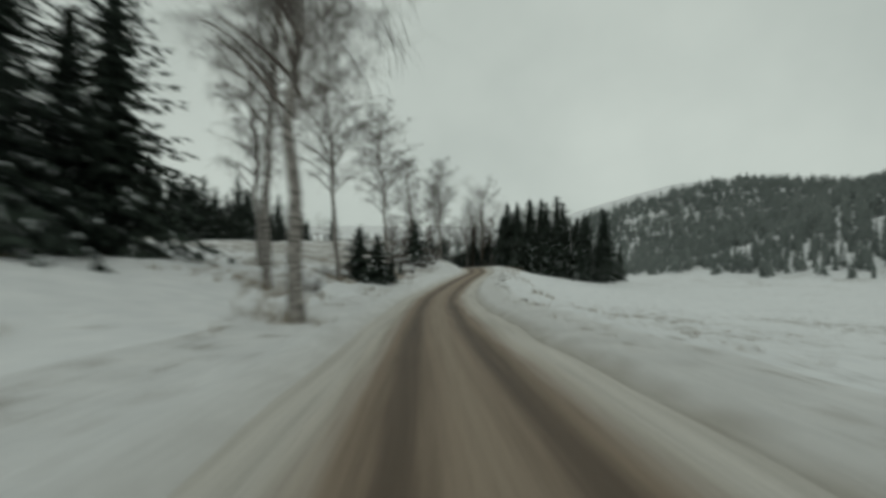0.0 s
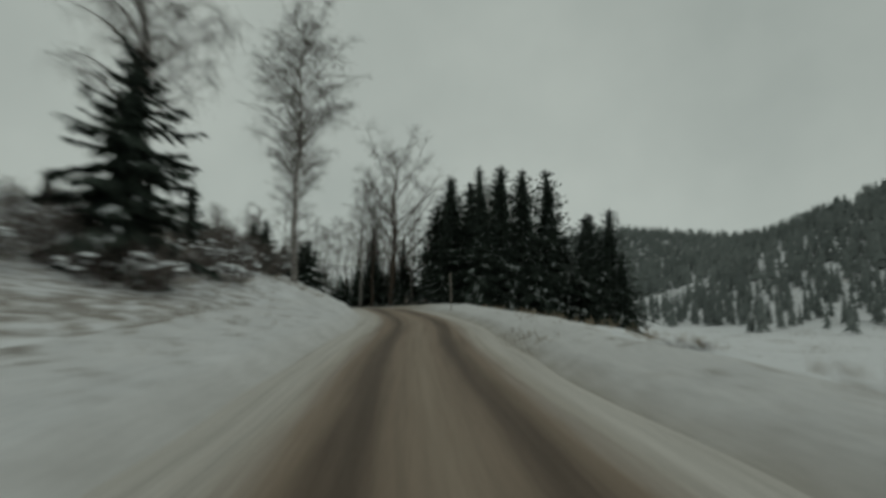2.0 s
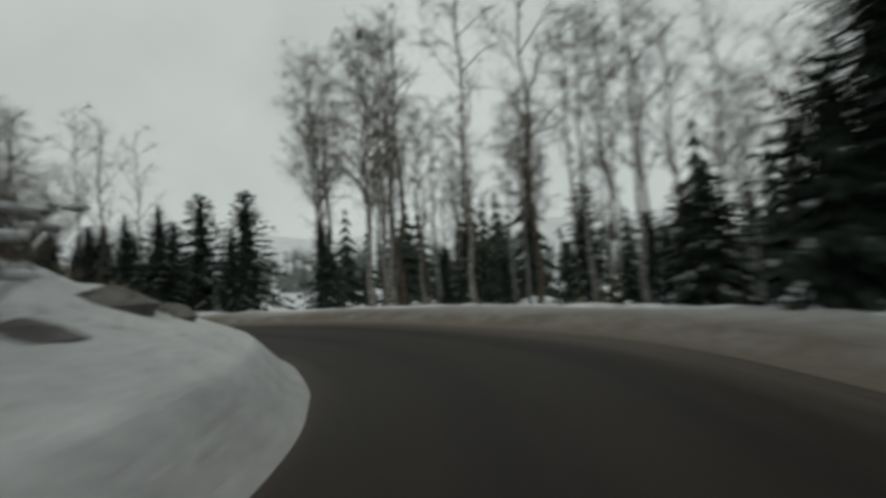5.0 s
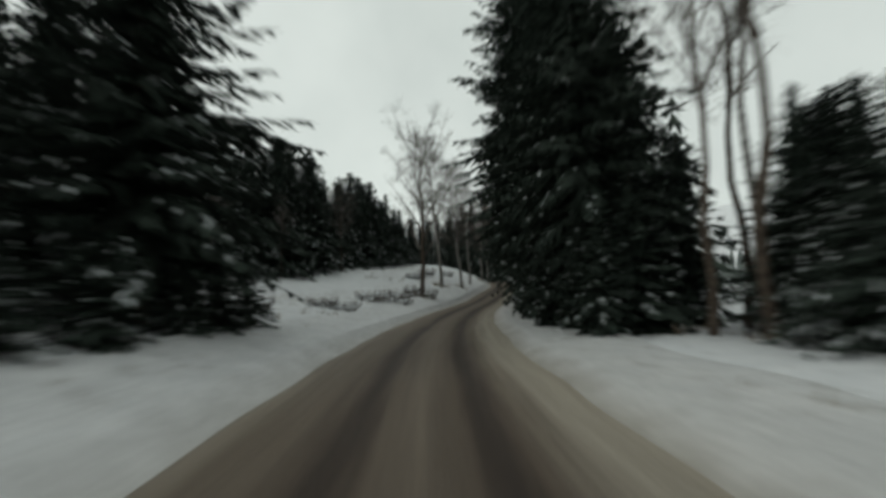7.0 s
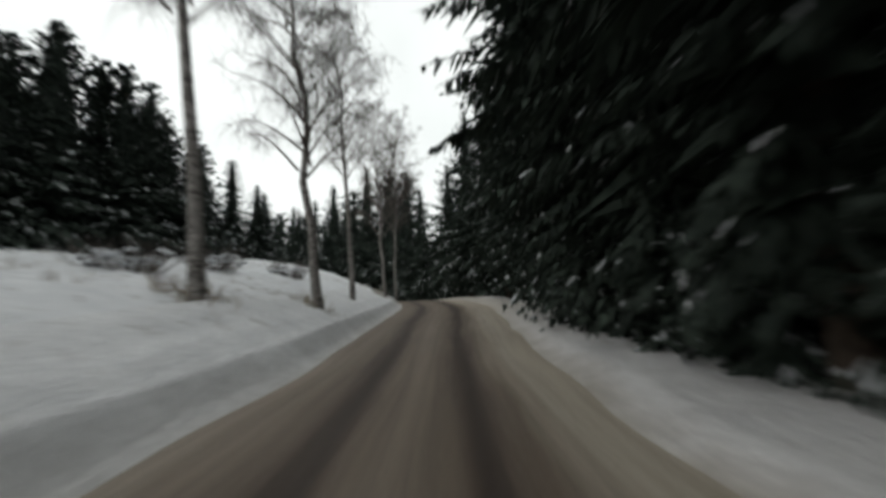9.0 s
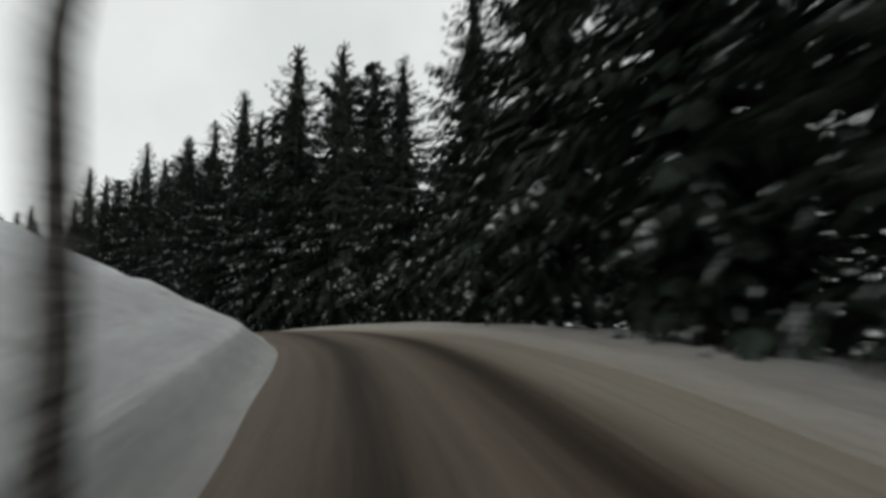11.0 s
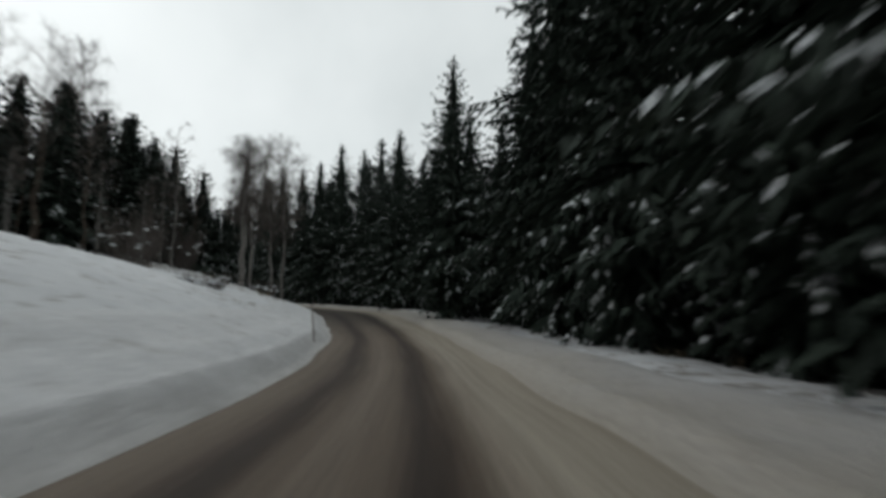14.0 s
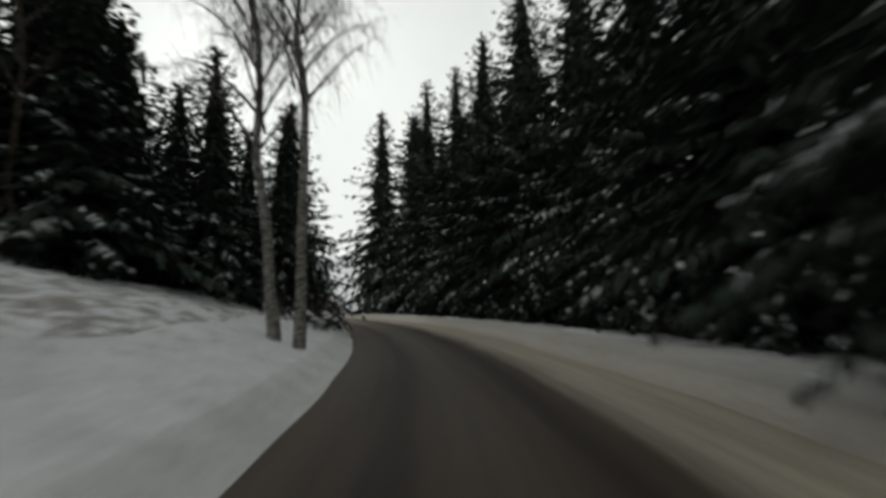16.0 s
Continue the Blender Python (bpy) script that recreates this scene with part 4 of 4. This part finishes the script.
# third stretch: cut bank on the left, snow-dusted spruces on the right
s = 229.0
while s < 342:
    tall = RNG.uniform(15.5, 19) if s < 262 else RNG.uniform(17.5, 20) if s < 280 else RNG.uniform(12, 18) if s < 300 else RNG.uniform(14, 17) if s < 306 else RNG.uniform(17, 20)
    (edge_spruce if s < 332 else spruce)(*beside(s, (7.0 if s < 298 else 6.7) + RNG.uniform(-0.4, 0.8)), tall, RNG.uniform(0.9, 1.05))
    wood_spruce(*beside(s + 2.2, RNG.uniform(10.8, 12.2)), tall * RNG.uniform(0.85, 1.05), 1.15)
    for d in (15, 18):
        BACK.append((*beside(s + RNG.uniform(-1, 1), d + RNG.uniform(-1, 1)), RNG.uniform(10, 14)))
    s += RNG.uniform(3.9, 5.0)
for s in np.arange(228, 350, 3.6):
    low = s > 248
    spruce(*beside(s + RNG.uniform(-1, 1), RNG.uniform(-21, -17)), RNG.uniform(6, 9.5) if low else RNG.uniform(9.5, 13), 1.5)
    wood_spruce(*beside(s + RNG.uniform(-1, 1), RNG.uniform(-28, -23)), RNG.uniform(7, 11) if low else RNG.uniform(11, 14), 1.35)
    for d in (-32, -37):
        BACK.append((*beside(s + RNG.uniform(-1, 1), d + RNG.uniform(-1, 1)), RNG.uniform(7, 11) if low else RNG.uniform(10, 14)))
# the knoll inside the last bend
for s, d, h in ((300, -13, 7.5), (303, -15.5, 9), (306, -12, 8), (309, -14, 9.5), (308, -8.5, 7.0), (312, -10, 8.5), (313, -7, 7.5), (316, -9, 8.5), (318, -6.5, 8.0), (312.5, -4.6, 7.5), (316.5, -4.6, 9.5), (320.5, -4.6, 9.5), (325, -5, 9), (252, -15.5, 14), (255, -17, 15), (258, -18, 13), (238, -15, 18), (241.5, -17, 18), (244.5, -15.5, 16), (248, -17.5, 14), (297, -13.5, 9), (299, -17, 10), (302, -12.5, 9), (304, -18, 11), (306, -14.5, 10.5), (309, -11, 10.5), (311, -16, 12), (314, -12, 11), (307, -9, 9), (310, -6.5, 8), (320, -12, 9), (323, -8, 8.5), (295, -15, 8), (290, -15.5, 8.5)):
    spruce(*beside(s, d), h, 1.1 if d > -7 else 1.4)
bare(*beside(293.5, -16.0), 10.0, 0.7, 1)
birch(-174.59, 92.84, 13.5, (0, -5), pick=1, at=302, wide=0.8)
birch(-174.77, 93.42, 13.5, (0, 0), pick=0, at=303, wide=0.8)
birch(-166.5, 97.5, 9.5, pick=2)
birch(-168.5, 96.2, 9.5, pick=1)
birch(-164.8, 99.0, 8.5, pick=2)
birch(-159.4, 92.2, 11.5, pick=1)
edge_spruce(-168.0, 110.8, 14.8, 0.95, 0)
edge_spruce(-175.7, 103.1, 12.5, 0.95, 2)
for i in range(34):
    slim(*beside(RNG.uniform(258, 302), RNG.uniform(-17, -9.5)), RNG.uniform(3.5, 6.5))
for i in range(9):
    bare(*beside(RNG.uniform(338, 350), RNG.uniform(-9, 5)), RNG.uniform(4.5, 7.5), 0.9, 1)
for i in range(14):
    slim(*beside(RNG.uniform(292, 325), RNG.uniform(-16, -9)), RNG.uniform(5, 9))


# ---------------------------------------------------------------- small things
def bush(x, y, r, h, seed):
    rng = random.Random(seed)
    thing = new("bush")
    twig, snow = Build(), Build()
    for _ in range(int(70 * r + 25)):
        w, q = rng.uniform(0, 6.28), r * math.sqrt(rng.random()) * 0.6
        p = np.array([q * math.cos(w), q * math.sin(w), -0.1])
        out = np.array([math.cos(w) * 0.5 * r, math.sin(w) * 0.5 * r, h * rng.uniform(0.5, 1.1)])
        m1 = p + out * 0.55 + np.array([rng.uniform(-0.1, 0.1), rng.uniform(-0.1, 0.1), 0])
        twig.tube([p, m1, p + out], [0.012, 0.009, 0.004], 3)
        for _ in range(4):
            a = p + out * rng.uniform(0.35, 0.95)
            way = unit(np.array([rng.uniform(-1, 1), rng.uniform(-1, 1), rng.uniform(0.1, 1)]))
            twig.kite(a, way, unit(np.cross(way, np.array([0.1, 0.2, 1.0]))), rng.uniform(0.15, 0.4) * h, 0.008)
        if rng.random() < (0.25 if h < 1.5 else 0.05):
            snow.lump(p + out * 0.6, 0.07 + 0.06 * r, 0.5, rng, 5)
    tagged(twig.put("brushwood", M_TWIG, thing), kind="stuff")
    tagged(snow.put("snow_cover", M_SNOW, thing, True), kind="stuff")
    thing.matrix_basis = pose(x, y, ground_z(x, y), 0, 0, rng.uniform(0, 360))
    tagged(thing, "low leafless brown bush poking out of the snow", "bush", "bushes on the banks")


for n, (s, d, r, h) in enumerate(((38, 4.2, 0.4, 0.35), (44, 4.0, 0.4, 0.3), (50, 4.3, 0.45, 0.35), (56, 4.4, 0.4, 0.4), (62, 4.2, 0.4, 0.4), (24, -6.2, 1.0, 0.8), (36, -8.0, 1.3, 1.0),
                                  (46, -7.2, 1.2, 1.1), (58, -6.4, 1.0, 0.9), (66, -6.8, 1.4, 1.2), (76, -7.4, 1.3, 1.1), (84, -8.2, 1.4, 1.2), (90, -7.0, 1.2, 1.0), (96, -8.0, 1.4, 1.3), (103, -6.0, 1.0, 1.0), (101, -4.8, 0.8, 0.7), (105.5, -4.6, 0.8, 0.8), (108, -5.6, 1.0, 0.9), (99, -6.2, 1.0, 0.8),
                                  (163.2, -5.2, 1.1, 0.7), (157.2, -6.0, 0.8, 0.6), (152, -6.6, 0.7, 0.5), (167, -4.6, 1.0, 0.7), (171, -4.6, 0.8, 0.9), (183, -7.5, 1.3, 0.8), (188, -7.8, 1.2, 0.9), (192, -6.5, 0.9, 0.8),
                                  (234, -6.0, 1.2, 0.7), (243, -4.6, 0.8, 0.6), (249, -4.2, 0.8, 0.5), (250, -7.4, 0.8, 0.6), (259, -5.0, 1.4, 0.6), (262, -6.5, 1.2, 0.6), (280, -6.5, 1.0, 0.6), (297, -5.4, 1.0, 1.0), (288, -11.5, 1.6, 2.6), (292, -12.5, 1.7, 2.8), (295.5, -10.5, 1.5, 2.4), (299, -10.8, 1.6, 2.6), (309, -3.6, 0.9, 1.0), (314, -3.4, 1.1, 1.3), (318, -3.3, 1.0, 1.2), (322, -3.6, 1.2, 1.5), (328, -3.4, 1.2, 1.5))):
    bush(*beside(s, d), r, h, 200 + n)
for n in range(26):
    bush(*beside(62 + 1.7 * n + RNG.uniform(-0.8, 0.8), -RNG.uniform(6.5, 13)), RNG.uniform(1.0, 1.6), RNG.uniform(0.9, 1.7), 230 + n)
for n, (x, y, r, h) in enumerate(((-131.6, 121.5, 0.9, 0.7), (-119.6, 126.0, 1.2, 0.9), (-137.8, 118.5, 1.0, 0.5), (-136.4, 115.9, 0.8, 0.6), (-53.4, 118.4, 1.0, 0.6), (-46.3, 115.4, 0.9, 0.5), (-59.8, 120.9, 0.9, 0.9))):
    bush(x, y, r, h, 260 + n)


def stake(s, d, height, lean, radius=0.026):
    x, y = beside(s, d)
    b = Build()
    b.tube([(0, 0, -0.4), (0.01, 0, height * 0.5), (0, 0.01, height), (0, 0.01, height + 0.01)], [radius * 1.1, radius, radius * 0.9, 0.004], 8)
    ob = b.put("marker_stake", M_POLE, None, True)
    ob.matrix_basis = pose(x, y, ground_z(x, y), 0, lean, math.degrees(math.atan2(-beside(s + 1, d)[0] + x, beside(s + 1, d)[1] - y)))
    tagged(ob, "thin weathered wooden snow stake beside the road", "stake", "snow stakes along the road")


for s, d, h, lean in ((80.0, 2.7, 2.3, -3), (104.5, -3.4, 1.3, -3), (96, 3.9, 1.0, 3), (*along(-130.3, 123.3), 2.0, -5), (*along(-154.1, 112.6), 1.45, -5)):
    stake(s, d, h, lean)


def stone(x, y, r, seed):
    rng = random.Random(seed)
    b = Build()
    b.lump((0, 0, 0), r, 0.7, rng, 9)
    ob = b.put("stone", M_STONE)
    ob.matrix_basis = pose(x, y, ground_z(x, y) + 0.05, 0, 0, rng.uniform(0, 360))
    tagged(ob, "rough grey stone half buried in snow", "stone", "stones on the verge")


for n, (s, d, r) in enumerate(((40, 3.4, 0.22), (43, 3.9, 0.3), (47, 3.5, 0.25), (52, 3.6, 0.3), (54, 3.3, 0.2), (106, -4.0, 0.3), (108, -4.4, 0.4), (110, -4.1, 0.3), (236, -5.0, 0.35), (247, -5.2, 0.3), (170, -4.4, 0.3))):
    stone(*beside(s, d), r, 300 + n)
for n, (x, y, r) in enumerate(((-136.0, 116.2, 0.5), (-135.2, 116.8, 0.35), (-131.4, 121.7, 0.4), (-132.1, 121.2, 0.3), (-130.8, 121.9, 0.25))):
    stone(x, y, r, 330 + n)
for n in range(22):
    stone(*beside(RNG.uniform(18, 58), RNG.uniform(2.9, 4.4)), RNG.uniform(0.08, 0.2), 340 + n)


def barrier_tape():
    thing = new("barrier_tape")
    x0, y0 = beside(97.0, 6.2)
    z0 = ground_z(x0, y0)
    posts = [beside(s, d) for s, d in ((97.0, 6.2), (100.0, 5.9), (103.0, 6.4))]
    tops = []
    for x, y in posts:
        b = Build()
        z = ground_z(x, y) - z0
        b.tube([(x - x0, y - y0, z - 0.3), (x - x0, y - y0, z + 0.9)], [0.025, 0.02], 6)
        b.put("post", M_POLE, thing)
        tops.append(np.array([x - x0, y - y0, z + 0.85]))
    for a, c in zip(tops, tops[1:]):
        b = Build()
        for k in range(9):
            t = k / 8
            p = a + (c - a) * t - np.array([0, 0, 0.35 * 4 * t * (1 - t)])
            b.v += [p, p + (0, 0, 0.05), p + (0.004, 0.004, 0.05), p + (0.004, 0.004, 0)]
            if k:
                i = 4 * k - 4
                b.f += [(i + j, i + (j + 1) % 4, i + 4 + (j + 1) % 4, i + 4 + j) for j in range(4)]
        b.put("tape", M_TAPE, thing)
    thing.matrix_basis = pose(x0, y0, z0)
    tagged(thing, "sagging pale barrier tape strung between short wooden posts", "barrier")


barrier_tape()


def grass_tufts():
    rng = random.Random(9)
    b = Build()
    for _ in range(4200):
        s = rng.uniform(5, 112) if rng.random() < 0.6 else rng.uniform(112, 300)
        d = -rng.uniform(3.2, 15) if rng.random() < 0.68 else rng.uniform(3.0, 7.5)
        if noise.noise((s * 0.12, d * 0.3, 2.0)) < (0.05 if s < 120 else 0.28):
            continue
        x, y = beside(s, d)
        z = ground_z(x, y)
        for _ in range(7):
            way = unit(np.array([rng.uniform(-0.6, 0.6), rng.uniform(-0.6, 0.6), 1.0]))
            sd = unit(np.cross(way, np.array([rng.uniform(-1, 1), rng.uniform(-1, 1), 0.1])))
            b.kite(np.array([x + rng.uniform(-0.12, 0.12), y + rng.uniform(-0.12, 0.12), z - 0.03]), way, sd, rng.uniform(0.12, 0.42), 0.012)
    for x, y, r in ((-11.0, 33.0, 1.3), (-6.3, 35.0, 1.2), (-3.9, 48.0, 1.0), (-6.6, 20.5, 1.3), (-2.6, 71.0, 1.1), (-3.4, 12.3, 1.2), (-59.8, 120.7, 1.0), (-69.2, 123.5, 0.8), (-87.8, 131.8, 0.7), (-73.5, 126.3, 0.7), (7.7, 66.8, 0.5), (7.3, 64.0, 0.4), (7.5, 65.4, 0.4), (-131.6, 121.5, 0.9), (-138.0, 118.8, 1.0)):
        for _ in range(170):
            w, q = rng.uniform(0, 6.28), r * math.sqrt(rng.random())
            px, py = x + q * math.cos(w), y + q * math.sin(w)
            way = unit(np.array([rng.uniform(-0.7, 0.7), rng.uniform(-0.7, 0.7), 1.0]))
            sd = unit(np.cross(way, np.array([rng.uniform(-1, 1), rng.uniform(-1, 1), 0.1])))
            b.kite(np.array([px, py, ground_z(px, py) - 0.03]), way, sd, rng.uniform(0.2, 0.65), 0.014)
    tagged(b.put("withered_grass", M_GRASS), "withered brown grass blades sticking out of the snow", "grass", kind="stuff")


grass_tufts()


# ---------------------------------------------------------------- distance
def far_woods(name, places, label, mat, tiers=6, points=8, spread=0.17):
    rng = random.Random(5)
    b = Build()
    for x, y, h in places:
        z = ground_z(x, y) - 0.3
        turn = rng.uniform(0, 6.28)
        for tier in range(tiers):
            f = tier / tiers
            z0, z1 = z + h * (0.05 + 0.9 * f), z + h * min(1.0, 0.05 + 0.9 * f + 0.9 * (1.9 - f) / tiers)
            r = h * spread * (1 - f * 0.95) * rng.uniform(0.8, 1.15)
            i = len(b.v)
            b.v.append((x, y, z1))
            for j in range(points):
                w = turn + tier * 0.7 + 2 * math.pi * j / points
                q = r * (1.15 if j % 2 else 0.5) * rng.uniform(0.75, 1.2)
                b.v.append((x + q * math.cos(w), y + q * math.sin(w), z0 + (rng.uniform(-0.02, 0.02) if j % 2 else 0.05) * h))
            for j in range(points):
                b.f.append((i, i + 1 + j, i + 1 + (j + 1) % points))
    ob = b.put(name, mat)
    return tagged(ob, label, "woods", kind="stuff")


def scatter(n, x0, x1, y0, y1, keep, h0, h1, seed):
    rng = random.Random(seed)
    out = []
    while len(out) < n:
        x, y = rng.uniform(x0, x1), rng.uniform(y0, y1)
        if keep(x, y):
            out.append((x, y, rng.uniform(h0, h1)))
    return out


def wooded(x, y):
    return noise.noise((x * 0.018, y * 0.018, 0.0)) > -0.32 - 0.2 * (x > 170)


# far trees share the pale colour that has the haze painted in
far_woods("hillside_woods", scatter(5200, 150, 390, 10, 620, wooded, 6, 13, 3), "conifers on the far valley slope, haze painted into their grey-green", M_FAR_HAZED, 4, 6, 0.2)
far_woods("valley_woods", scatter(1000, 96, 152, 10, 420, wooded, 5, 9.5, 13), "grey-green conifers at the foot of the far slope", M_FAR_HAZED, 8, 9, 0.15)
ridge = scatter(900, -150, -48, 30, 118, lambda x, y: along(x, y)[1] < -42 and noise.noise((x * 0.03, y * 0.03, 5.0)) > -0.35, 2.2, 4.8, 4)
far_woods("ridge_woods", ridge, "conifers paled by painted haze along the rise behind the meadow", M_FAR_HAZED)
back = scatter(900, -420, 120, 215, 520, lambda x, y: abs(along(x, y)[1]) > 40, 10, 17, 6) + scatter(500, -420, -190, 0, 215, lambda x, y: abs(along(x, y)[1]) > 40, 10, 16, 8)
BACK += [(x, y, h) for x, y, h in back if along(x, y)[1] > 0 and abs(along(x, y)[1]) < 46]
far_woods("backdrop_woods", back, "distant conifers beyond the bends of the road", M_FAR_HAZED)
far_woods("deep_woods", BACK, "dark spruces standing deep in the roadside woods", M_WOODS, 10, 11, 0.22)
